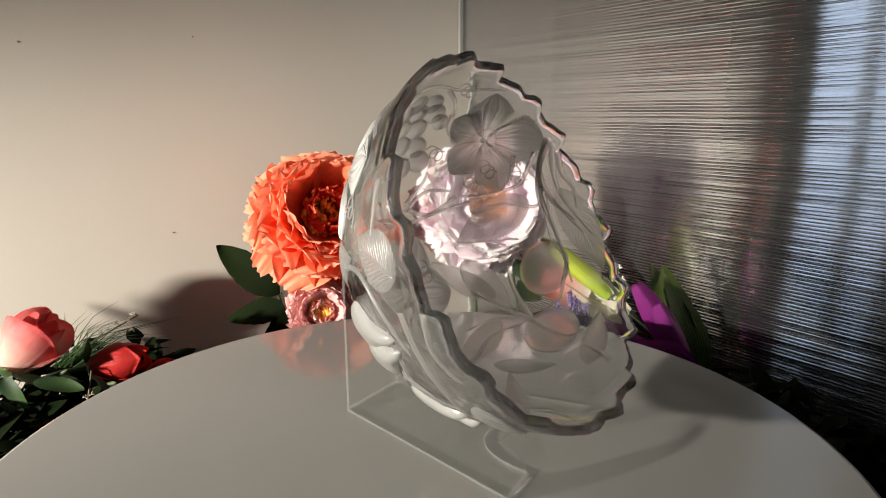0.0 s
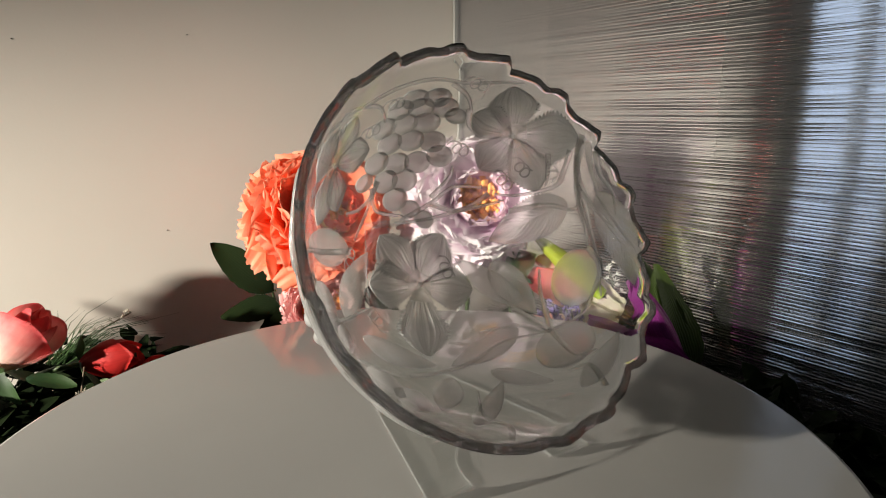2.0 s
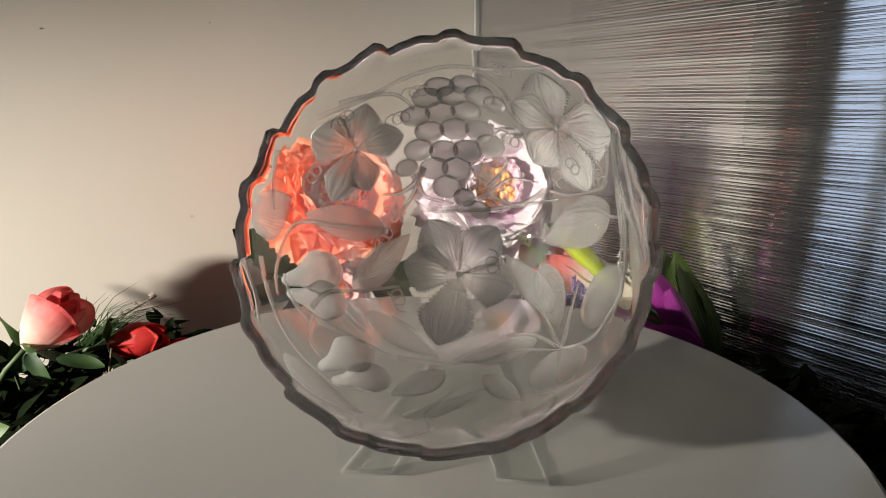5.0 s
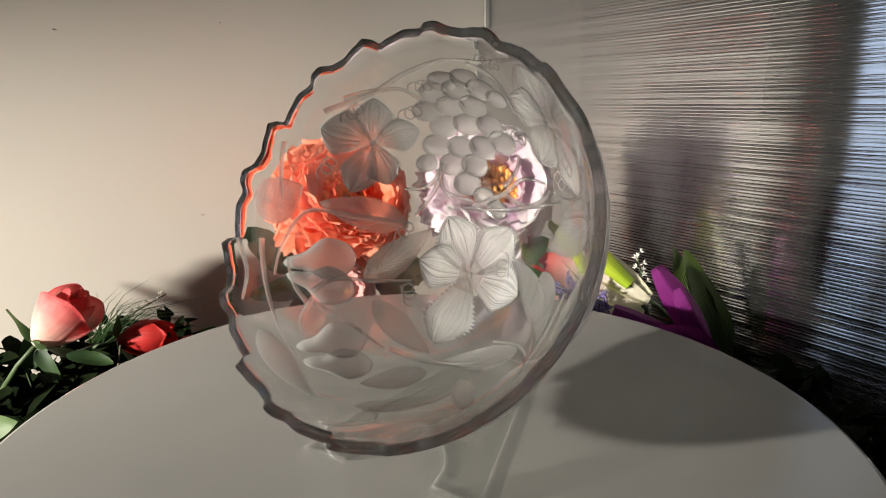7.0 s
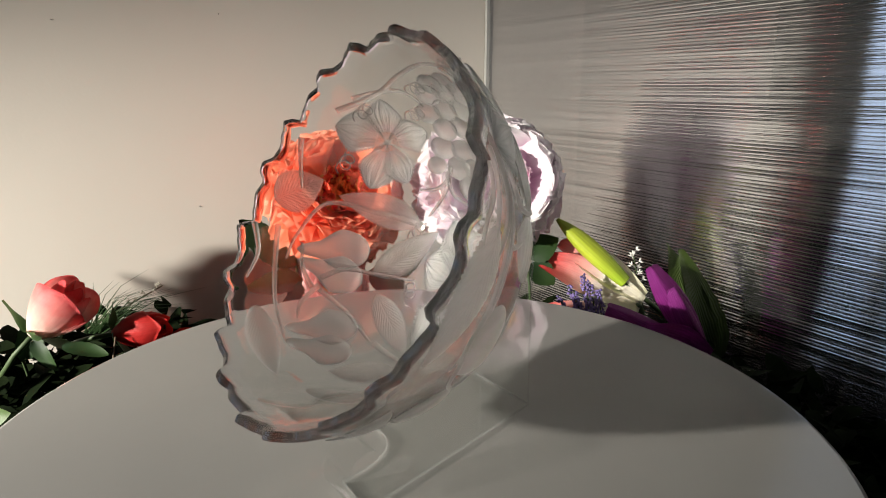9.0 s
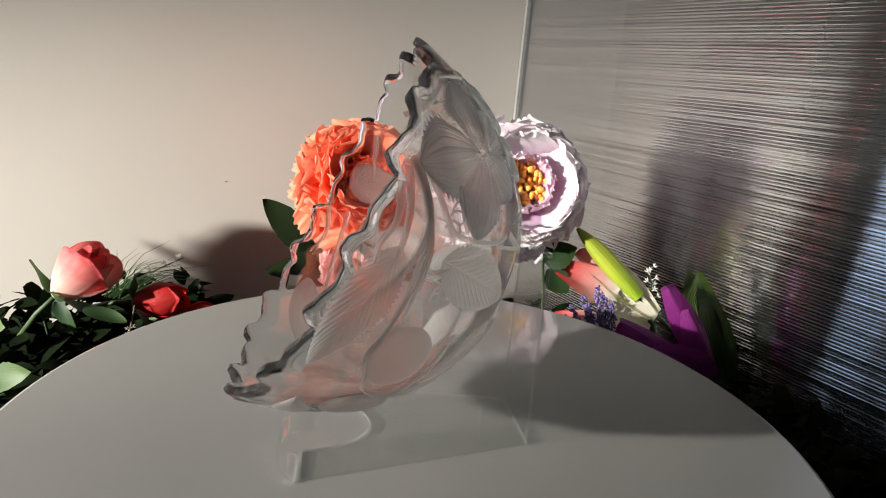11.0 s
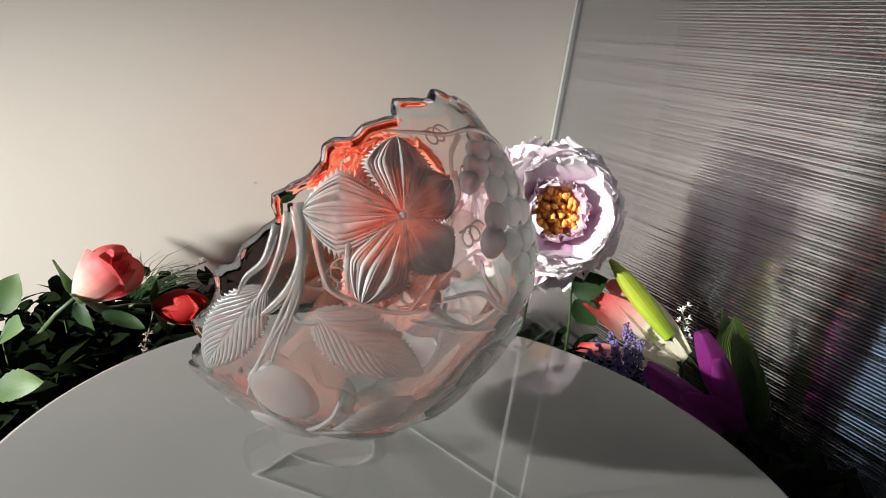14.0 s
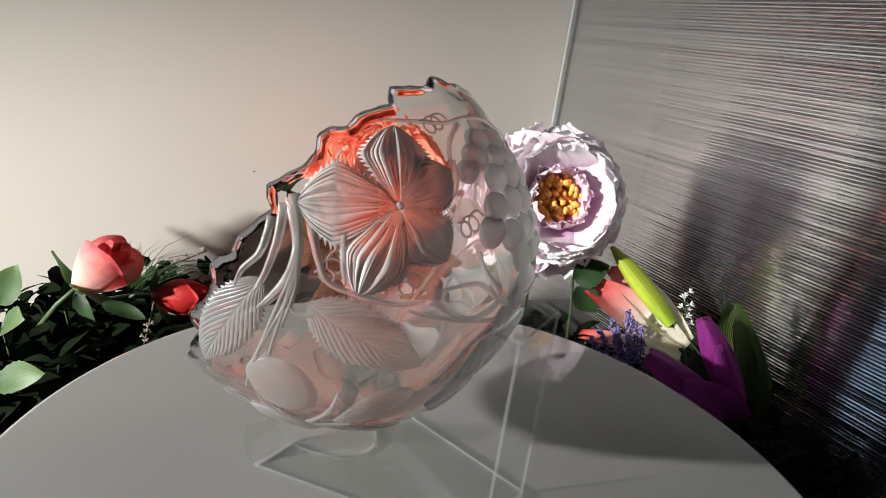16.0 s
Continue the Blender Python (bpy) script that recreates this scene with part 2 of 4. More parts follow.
def sheet_material():
    """Ribbed clear plastic sheet: strong gloss over a smoky see-through body."""
    m, nt, out = material("ribbed_plastic")
    t = node(nt, "ShaderNodeBsdfTransparent")
    t.inputs[0].default_value = (0.90, 0.90, 0.90, 1)
    gl = node(nt, "ShaderNodeBsdfGlossy", Roughness=0.045)
    gl.inputs["Color"].default_value = (0.9, 0.9, 0.92, 1)
    gl.inputs["Normal"].default_value = (0, 0, 0)
    d = node(nt, "ShaderNodeBsdfDiffuse")
    d.inputs[0].default_value = (0.35, 0.35, 0.36, 1)
    co = coords(nt)
    mp = node(nt, "ShaderNodeMapping", Scale=(1.2, 1.2, 420))
    nt.links.new(co, mp.inputs[0])
    streak = noise_out(nt, 1.0, 3, mp.outputs[0])
    nrm = bump(nt, streak, 0.35, 0.0006)
    nt.links.new(nrm, gl.inputs["Normal"])
    speck = ramp(nt, [(0.0, (0.05, 0.05, 0.05)), (0.70, (0.05, 0.05, 0.05)), (0.74, (0.6, 0.6, 0.6))], noise_out(nt, 420, 2, co))
    body = mix_shader(nt, speck, t.outputs[0], d.outputs[0])
    nt.links.new(mix_shader(nt, ramp(nt, [(0.3, (0.34, 0.34, 0.34)), (0.7, (0.66, 0.66, 0.66))], streak), body, gl.outputs[0]), out.inputs[0])
    return m


M_SHEET = sheet_material()
M_SKY, _nt, _out = material("window_daylight")
_em = node(_nt, "ShaderNodeEmission", Strength=1.25)
_em.inputs[0].default_value = (0.58, 0.74, 1.0, 1)
_nt.links.new(_em.outputs[0], _out.inputs[0])


# ---- mesh helpers ----
def finish(bm, name, smooth=True):
    me = bpy.data.meshes.new(name)
    bm.normal_update()
    bm.to_mesh(me)
    bm.free()
    if smooth:
        me.polygons.foreach_set("use_smooth", [True] * len(me.polygons))
    return me


def place(name, me, mat, parent=None, label="", m=None):
    ob = new(name, me)
    if mat is not None and not me.materials:
        me.materials.append(mat)
    if m is not None:
        ob.matrix_basis = m
    if parent is not None:
        ob.parent = parent
    if label:
        ob["label"] = label
    return ob


def part(name, bm, mat, parent, label="", m=None, smooth=True):
    return place(name, finish(bm, name, smooth), mat, parent, label, m)


def thing(name, label, category, m=None, group="", kind=""):
    ob = new(name)
    ob.empty_display_size = 0.02
    if m is not None:
        ob.matrix_basis = m
    return tagged(ob, label, category, group, kind)


def grid_mesh(fn, nu, nv, name, mats=None):
    """A sheet of nu by nv cells; fn(u, v) gives the place, u along 0..1, v across -1..1; UV keeps u and v."""
    bm = bmesh.new()
    uv = bm.loops.layers.uv.new("uv")
    rows = []
    for i in range(nu + 1):
        u = i / nu
        rows.append([(bm.verts.new(fn(u, -1 + 2 * j / nv)), (u, -1 + 2 * j / nv)) for j in range(nv + 1)])
    for i in range(nu):
        for j in range(nv):
            q = (rows[i][j], rows[i][j + 1], rows[i + 1][j + 1], rows[i + 1][j])
            f = bm.faces.new([a[0] for a in q])
            for l, a in zip(f.loops, q):
                l[uv].uv = a[1]
    return bm


def box_bm(x0, x1, y0, y1, z0, z1, bevel=0.0):
    bm = bmesh.new()
    bmesh.ops.create_cube(bm, size=1, matrix=Matrix.Translation(((x0 + x1) / 2, (y0 + y1) / 2, (z0 + z1) / 2)) @ Matrix.Diagonal((x1 - x0, y1 - y0, z1 - z0, 1)))
    if bevel:
        bmesh.ops.bevel(bm, geom=bm.edges[:], offset=bevel, segments=2, affect="EDGES", profile=0.5)
    return bm


def lathe_bm(profile, n):
    bm = bmesh.new()
    rings = [[bm.verts.new((r * math.cos(2 * math.pi * i / n), r * math.sin(2 * math.pi * i / n), z)) for i in range(n)] for r, z in profile]
    for a, b in zip(rings, rings[1:]):
        for i in range(n):
            bm.faces.new((a[i], a[(i + 1) % n], b[(i + 1) % n], b[i]))
    bm.faces.new(rings[0][::-1])
    bm.faces.new(rings[-1])
    return bm


def tube_bm(points, radius, sides=6, bm=None):
    """A round stem along points; radius may be a function of 0..1."""
    bm = bm or bmesh.new()
    pts = [Vector(p) for p in points]
    last = None
    for i, p in enumerate(pts):
        d = (pts[min(i + 1, len(pts) - 1)] - pts[max(i - 1, 0)]).normalized()
        side = d.cross(Vector((0.3, 0.2, 1))).normalized()
        up = side.cross(d)
        r = radius(i / (len(pts) - 1)) if callable(radius) else radius
        ring = [bm.verts.new(p + r * (math.cos(a) * side + math.sin(a) * up)) for a in (2 * math.pi * k / sides for k in range(sides))]
        if last:
            for k in range(sides):
                bm.faces.new((last[k], last[(k + 1) % sides], ring[(k + 1) % sides], ring[k]))
        else:
            bm.faces.new(ring[::-1])
        last = ring
    bm.faces.new(last)
    return bm


def aim(base, tip, face):
    """Pose at base with +Y towards tip and +Z as near to face as can be."""
    b, y = Vector(base), (Vector(tip) - Vector(base)).normalized()
    x = y.cross(Vector(face)).normalized()
    z = x.cross(y)
    m = Matrix((x, y, z)).transposed().to_4x4()
    m.translation = b
    return m


# ---- the room ----
CORNER = Vector((0.170, 0.771, 0))
ALONG = Vector((-0.9135, -0.4067, 0))      # the painted wall runs this way from the corner
OUT = Vector((0.4067, -0.9135, 0))         # towards the table
SIDE = Vector((0.460, -0.888, 0))        # the plastic sheet runs this way from the corner
FLOOR_Z = -0.20


def slab(name, origin, along, thick, length, z0, z1, mat, label):
    """An upright slab: its face starts at origin and runs along; its thickness goes to thick."""
    bm = box_bm(0, length, 0, 1, z0, z1)
    for v in bm.verts:
        x, y, z = v.co
        v.co = Vector(origin) + along * x + thick * y + Vector((0, 0, z))
    bmesh.ops.recalc_face_normals(bm, faces=bm.faces[:])
    return tagged(place(name, finish(bm, name, False), mat), label, "wall", kind="structure")


wall_back = slab("wall_back", CORNER - ALONG * 0.215, ALONG, -OUT * 0.1, 1.715, FLOOR_Z, 1.9, M_WALL, "cream painted plaster wall behind the flowers")
slab("wall_side", (-2.42, -3.0, 0), Vector((0, 1, 0)), Vector((-0.1, 0, 0)), 2.85, FLOOR_Z, 1.9, M_WALL, "cream painted side wall beside the window")
# two added walls whose grey stands for the unlit room past the sheet
slab("wall_far", CORNER - ALONG * 0.24 - OUT * 0.35, -ALONG, -OUT * 0.1, 1.6, FLOOR_Z, 1.9, M_SHADEWALL, "added wall behind the plastic sheet, grey for the shade there")
slab("wall_right", CORNER - ALONG * 1.25 - OUT * 0.3, SIDE, -ALONG * 0.1, 4.4, FLOOR_Z, 1.9, M_SHADEWALL, "added wall beyond the plastic sheet, its grey put in for shade")
# rear wall stays out of view and returns fill light to the table
slab("wall_rear", (-2.5, -3.0, 0), Vector((1, 0, 0)), Vector((0, -0.1, 0)), 6.2, FLOOR_Z, 1.9, M_WALL, "unseen cream rear wall, added to bounce fill light")
tagged(place("floor", finish(box_bm(-3.0, 4, -3.2, 2.2, FLOOR_Z - 0.05, FLOOR_Z), "floor", False), M_FLOOR), "floor below the table, coloured black for the shade there", "floor", kind="structure")
# unseen ceiling, kept pale to throw light back down
tagged(place("ceiling", finish(box_bm(-3.0, 4, -3.2, 2.2, 1.9, 1.95), "ceiling", False), M_WALL), "unseen cream ceiling, added to bounce fill light", "ceiling", kind="structure")
# tall window at the end of the painted wall
win = thing("window_1", "tall window bright with cool daylight", "window", kind="structure")
win.matrix_basis = Matrix(((*ALONG, 0), (*OUT, 0), (0, 0, 1, 0), (0, 0, 0, 1))).transposed()
win.matrix_basis.translation = CORNER + ALONG * 1.5


def window_parts():
    for x0, x1, z0, z1 in ((0.0, 0.05, FLOOR_Z, 1.9), (0.62, 0.67, FLOOR_Z, 1.9), (1.27, 1.32, FLOOR_Z, 1.9), (0.05, 0.62, 1.82, 1.9), (0.67, 1.27, 1.82, 1.9), (0.05, 0.62, FLOOR_Z, -0.15), (0.67, 1.27, FLOOR_Z, -0.15)):
        part("window_frame", box_bm(x0, x1, -0.07, 0.01, z0, z1, 0.002), M_WALL, win)
    for x0, x1 in ((0.05, 0.62), (0.67, 1.27)):
        part("pane", box_bm(x0, x1, -0.045, -0.04, -0.15, 1.82), M_SKY, win)


window_parts()


def ribbed_sheet():
    """Clear plastic sheet with fine level ribs, standing on its edge."""
    pitch, length, z0, z1, thick = 0.0040, 1.55, FLOOR_Z, 1.15, 0.004
    bm = bmesh.new()
    n = int((z1 - z0) / pitch * 10)
    zs = [z0 + (z1 - z0) * k / n for k in range(n + 1)]
    rnd = random.Random(17)
    swell = [rnd.uniform(0.25, 1.25) for _ in range(int((z1 - z0) / pitch) + 2)]

    def ridge(z):
        b = max(0.0, 1 - abs((z - z0) / pitch % 1.0 - 0.5) / 0.32)
        return 0.00036 * swell[int((z - z0) / pitch)] * b * b * (3 - 2 * b)
    wave = [ridge(z) for z in zs]

    def strip(ends):
        rows = [[bm.verts.new(CORNER + SIDE * x - ALONG * (y + s * a) + Vector((0, 0, z))) for x, y, s in ends] for z, a in zip(zs, wave)]
        for a, b in zip(rows, rows[1:]):
            bm.faces.new((a[0], a[1], b[1], b[0]))
    strip(((0, 0, 1), (length, 0, 1)))
    strip(((length, 0, 1), (length, thick, -1)))
    strip(((length, thick, -1), (0, thick, -1)))
    strip(((0, thick, -1), (0, 0, 1)))
    me = finish(bm, "plastic_sheet", True)
    return tagged(place("plastic_sheet", me, M_SHEET), "clear ribbed plastic sheet standing upright beside the table", "panel", kind="structure")


ribbed_sheet()
slab("sheet_edge", CORNER + SIDE * 0.0005 + ALONG * 0.0062, SIDE, -ALONG * 0.006, 0.006, FLOOR_Z, 1.15, M_STRIP, "pale edge strip of the plastic sheet")


def wall_dot(x, y, z, r):
    bm = bmesh.new()
    bmesh.ops.create_uvsphere(bm, u_segments=8, v_segments=5, radius=r)
    p = Vector((x, y, z))
    off = (p - CORNER).dot(OUT)
    part("mark", bm, M_MARK, wall_back, m=Matrix.Translation(p - OUT * (off - 0.0005)))


wall_dot(-0.396, 0.462, 0.278, 0.0008)
wall_dot(-0.221, 0.559, 0.295, 0.0009)
wall_dot(-0.262, 0.53, 0.03, 0.0008)

# ---- the round table ----
table = thing("round_table", "round white glossy table top on a grey pedestal", "table", pose(0, 0, 0))
R_T = 0.245
part("tabletop", lathe_bm([(R_T - 0.004, -0.012), (R_T - 0.001, -0.011), (R_T, -0.009), (R_T, -0.003), (R_T - 0.0008, -0.0008), (R_T - 0.003, 0.0)], 256), M_TABLE, table, "white glossy round top", smooth=False)
part("pedestal", lathe_bm([(0.12, FLOOR_Z), (0.12, FLOOR_Z + 0.012), (0.035, FLOOR_Z + 0.02), (0.03, -0.03), (0.09, -0.0125)], 48), M_PEDESTAL, table, "grey pedestal")

# ---- the cut-glass bowl ----
PROFILE = ((0, 0.1035), (12, 0.1055), (23, 0.1080), (34, 0.1072), (50, 0.1050), (66, 0.1036), (78, 0.1038), (90, 0.1068))


def rho(q):
    for (a, ra), (b, rb) in zip(PROFILE, PROFILE[1:]):
        if q <= b:
            s = (q - a) / (b - a)
            return ra + (rb - ra) * s
    return PROFILE[-1][1]


def rho_smooth(q):
    return (rho(max(q - 5, 0)) + 2 * rho(q) + rho(min(q + 5, 90))) / 4


def way(phi, q):
    p, s = radians(phi), radians(q)
    return Vector((math.sin(s) * math.cos(p), math.sin(s) * math.sin(p), -math.cos(s)))


def on_bowl(d, h):
    """The point of the bowl's outside in the direction d, raised by h."""
    d = d.normalized()
    q = math.degrees(math.acos(max(-1, min(1, -d.z))))
    return d * (rho_smooth(q) + h)


RIM_CELL = ((0.0, 4.0), (0.05, 7.6), (0.15, 5.0), (0.28, 2.0), (0.37, 2.6), (0.47, 7.6), (0.53, 7.0), (0.62, 2.4), (0.73, 3.8), (0.87, 1.6), (0.96, -0.2), (1.0, -0.8))


def rim_height(phi):
    """Height of the lip over its mean plane: steps and cusps take turns every 20 degrees, and the two sides dip."""
    s = ((phi - 29.0) / 40.0) % 1.0
    for (a, ha), (b, hb) in zip(RIM_CELL, RIM_CELL[1:]):
        if s <= b:
            f = (s - a) / (b - a)
            f = f * f * (3 - 2 * f)
            break
    return (ha + (hb - ha) * f - 4.2) / 1000 - 0.0054 * math.cos(radians(phi)) ** 2


SHELL_N, SHELL_K = 360, 30


def shell_point(phi, k, depth):
    """A point of the shell: k of SHELL_K rows from foot to lip."""
    z = rim_height(phi)
    top = 90 + math.degrees(math.asin(z / 0.106))
    q = 2 + (top - 2) * k / SHELL_K
    return on_bowl(way(phi, q), -depth * (0.0072 - 0.0026 * min(q, 90) / 90))


def shell_strip(k0, k1, foot, lip):
    """Both faces of the shell between two rows, with the foot or the lip closed."""
    bm = bmesh.new()
    phis = [360 * i / SHELL_N for i in range(SHELL_N)]
    outer = [[bm.verts.new(shell_point(p, k, 0)) for p in phis] for k in range(k0, k1 + 1)]
    inner = [[bm.verts.new(shell_point(p, k, 1)) for p in phis] for k in range(k0, k1 + 1)]
    for rings in (outer[::-1], inner):
        for a, b in zip(rings, rings[1:]):
            for i in range(SHELL_N):
                bm.faces.new((a[i], a[(i + 1) % SHELL_N], b[(i + 1) % SHELL_N], b[i]))
    if foot:
        bm.faces.new(outer[0])
        bm.faces.new(inner[0])
    if lip:
        crest = [[bm.verts.new(shell_point(p, k1, f) + Vector((0, 0, 0.0007))) for p in phis] for f in (0.14, 0.86)]
        loops = (outer[-1], crest[0], crest[1], inner[-1])
        for n, (a, b) in enumerate(zip(loops, loops[1:])):
            for i in range(SHELL_N):
                bm.faces.new((a[i], a[(i + 1) % SHELL_N], b[(i + 1) % SHELL_N], b[i])).material_index = 1
    # outside faces look out, inside faces into the hollow, the lip's up
    hollow = {v for ring in inner for v in ring}
    bm.normal_update()
    for f in bm.faces:
        way_out = Vector((0, 0, 1)) if f.material_index else f.calc_center_median() * (-1 if all(v in hollow for v in f.verts) else 1)
        if f.normal.dot(way_out) < 0:
            f.normal_flip()
    return bm


def curve_dirs(points, n):
    """Smooth run of directions through (phi, q) points."""
    ds = [way(*p) for p in points]
    if len(ds) == 2:
        return [ds[0].lerp(ds[1], k / n).normalized() for k in range(n + 1)]
    out = []
    for k in range(n + 1):
        s = k / n * (len(ds) - 1)
        i = min(int(s), len(ds) - 2)
        f = s - i
        p0, p1, p2, p3 = ds[max(i - 1, 0)], ds[i], ds[i + 1], ds[min(i + 2, len(ds) - 1)]
        out.append((0.5 * (2 * p1 + (p2 - p0) * f + (2 * p0 - 5 * p1 + 4 * p2 - p3) * f * f + (3 * p1 - p0 - 3 * p2 + p3) * f ** 3)).normalized())
    return out


def relief(points, width, height, nu=14, nv=6, teeth=0.0, rim_h=0.0003, flutes=0.0, ribs=0.0):
    """A raised cut figure on the bowl's outside along points: width(u) is its half width in metres, domed to height."""
    ds = curve_dirs(points, nu)
    bm = bmesh.new()
    uv = bm.loops.layers.uv.new("uv")
    rows = []
    for i, d in enumerate(ds):
        u = i / nu
        t = (ds[min(i + 1, nu)] - ds[max(i - 1, 0)]).normalized()
        side = d.cross(t).normalized()
        w = max(width(u), 0.00008) / 0.107
        tooth = 1 + teeth * (1 if i % 2 else -1) if teeth and 0 < i < nu else 1
        row = []
        for j in range(nv + 1):
            v = -1 + 2 * j / nv
            h = rim_h + height * (1 - v * v) ** 0.6 * min(1, 6 * u, 6 * (1 - u)) ** 0.5
            h += flutes * min(1, 3 * u) * math.cos(15 * v + 1.5 * math.sin(4 * v + 3 * u)) + ribs * math.cos(62 * u - 9 * abs(v)) * min(1, 5 * abs(v))
            row.append((bm.verts.new(on_bowl(d + side * w * v * (tooth if abs(v) > 0.95 else 1), h)), (u, v)))
        rows.append(row)
    for a, b in zip(rows, rows[1:]):
        for j in range(nv):
            q = (a[j], a[j + 1], b[j + 1], b[j])
            f = bm.faces.new([x[0] for x in q])
            for l, x in zip(f.loops, q):
                l[uv].uv = x[1]
    bmesh.ops.recalc_face_normals(bm, faces=bm.faces[:])
    return bm


def leaf_w(w):
    return lambda u: w * math.sin(math.pi * min(max(u, 0), 1) ** 0.75) ** 0.85


def petal_w(w):
    return lambda u: w * min(1.0, max(u, 0.0) / 0.6) ** 0.85 * (1 - max(0.0, (min(u, 1.0) - 0.45) / 0.55) ** 1.6)


def oval_w(w):
    return lambda u: w * math.sqrt(max(0, 1 - (2 * u - 1) ** 2))


def pear_w(w):
    def width(u):
        f = min(1.0, max(0.0, (u - 0.25) / 0.4))
        return w * math.sqrt(max(0, 1 - (2 * u - 1) ** 2)) * (0.46 + 0.66 * f * f * (3 - 2 * f))
    return width


def shifted(phi, q, angle, dist):
    """The (phi, q) at dist metres from a place on the bowl, angle degrees from the way towards the rim."""
    d = way(phi, q)
    e_q = Vector((math.cos(radians(q)) * math.cos(radians(phi)), math.cos(radians(q)) * math.sin(radians(phi)), math.sin(radians(q))))
    e_p = Vector((-math.sin(radians(phi)), math.cos(radians(phi)), 0))
    s = (d + (e_q * math.cos(radians(angle)) + e_p * math.sin(radians(angle))) * dist / 0.107).normalized()
    return math.degrees(math.atan2(s.y, s.x)), math.degrees(math.acos(-s.z))


# leaf rosettes: heart, then each lobe's tip and half width; all places are (turn, angle from the foot)
ROSETTES = (
    ((133, 57.7), ((142, 75, 0.016), (121, 71, 0.0125), (113, 53, 0.0125), (141, 42.4, 0.0115), (156, 51.8, 0.013))),
    ((50.5, 65.8), ((63, 82, 0.0165), (69, 65.8, 0.0145), (33, 82, 0.0195), (26, 57.7, 0.0155), (52, 48.3, 0.0145))),
    ((-55, 1.9), ((122, 21, 0.0165), (48, 21, 0.0165), (176, 19, 0.0165), (-18, 22, 0.016), (-100, 28.2, 0.0185))),
)
GRAPES = ((95, 68.9), (86, 69.5), (100, 65.1), (91, 65.1), (81, 65.8), (75, 63.3), (106, 58.9), (96, 58.9), (86, 58.9), (102, 51.8), (91, 51.8), (80, 51.8),
          (109, 45.9), (97, 43.5), (85, 43.5), (74, 47), (118, 41.2), (104, 37.8), (91, 36.7), (98, 30.3), (85, 26.1), (71, 23))
LEAVES = (
    ((153, 29.2), (166, 60.1), 0.0115), ((-163, 37.8), (144, 21), 0.0110), ((-150, 35.6), (-97, 32.4), 0.0095), ((-41, 41.2), (-88, 33.4), 0.0095),
    ((-72, 42.4), (-62, 63.3), 0.0070), ((-92, 39), (-110, 56.5), 0.0095), ((16, 65.1), (17, 32.4), 0.0150), ((3, 30.3), (-31, 45.9), 0.0115),
    ((14, 77), (-22, 82), 0.0125), ((-25, 40.1), (19, 18), 0.0090), ((-142, 78), (-112, 73), 0.0100), ((-102, 66.4), (-72, 48.3), 0.0070),
    ((-62, 74), (-38, 78), 0.0090), ((178, 80), (163, 67.7), 0.0150),
)
PEARS = (((-167, 67.1), (-176, 41.2), 0.0135), ((-163, 65.8), (-157, 41.2), 0.0125), ((-134, 67.7), (-132, 42.4), 0.0130), ((-128, 67.7), (-116, 47), 0.0120))
PLUMS = ((-15, 60.5, 0.0175, 60), (-45, 60.1, 0.0175, 40))
STEMS = (
    ((137, 78), (121, 73), (105, 75), (91, 77), (78, 77), (70, 80), (61, 85)), ((129, 77), (113, 71), (108, 66.4), (106, 61.4)), ((83, 76), (75, 72), (70, 66.4)), ((72, 67.7), (68, 61.4), (60, 58.9)),
    ((109, 39), (118, 34.5), (129, 34.5), (137, 37.8)), ((109, 39), (122, 31.3), (144, 28.2)), ((114, 37.8), (115, 29.2), (94, 24)), ((95, 22), (69, 29.2), (59, 37.8), (45, 43.5)), ((69, 29.2), (48, 31.3), (32, 45.9)), ((70, 31.3), (64, 40.1), (65, 44.7)),
    ((153, 82), (161, 78), (170, 73)), ((-174, 76), (-157, 73), (-143, 71), (-127, 67.7)), ((153, 28.2), (164, 44.7), (171, 62.4), (-173, 68.4), (-162, 70)), ((-157, 56.5), (-163, 48.3), (-163, 36.7), (-161, 21)), ((-154, 56.5), (-145, 62.4), (-138, 63.3)),
    ((-152, 58.9), (-160, 63.3), (-170, 65.8)), ((-152, 56.5), (-140, 45.9), (-120, 40.1)), ((-172, 84), (-162, 80), (-152, 82)),
    ((26, 44.7), (19, 57.7), (12, 66.4), (17, 72)), ((-4, 66.4), (-13, 69.5), (-22, 66.4), (-30, 63.3), (-39, 53)), ((-39, 53), (-40, 39), (-54, 29.2)), ((-39, 53), (-21, 47), (-8, 47)), ((-39, 53), (-32, 41.2), (-22, 31.3)), ((-39, 53), (-48, 65.1), (-45, 72)),
    ((-118, 39), (-97, 35.6), (-74, 35.6), (-51, 39), (-39, 53)), ((32, 77), (26, 68.9), (24, 63.3), (30, 50.7), (38, 44.7)), ((29, 78), (18, 70), (6, 67.1)), ((27, 84), (19, 81), (12, 82), (4, 80)), ((40, 43.5), (44, 34.5), (65, 24), (102, 22)),
    ((36, 70), (30, 65.1), (26, 61.4)), ((20, 72), (10, 73), (0, 78)), ((-100, 82), (-92, 70), (-95, 61.4), (-86, 47)), ((-60, 82), (-52, 72), (-56, 65.1)),
)
TRUNK = (((33, 84), (27, 76), (16, 70), (2, 68.9), (-16, 70)), ((34, 84), (28, 77), (19, 73), (8, 74), (-6, 79)), ((32, 83), (25, 75), (13, 69.5), (-4, 66.4)), ((31, 84), (22, 79), (10, 77), (-8, 82)), ((33, 83), (24, 74), (8, 70), (-24, 69.5)))
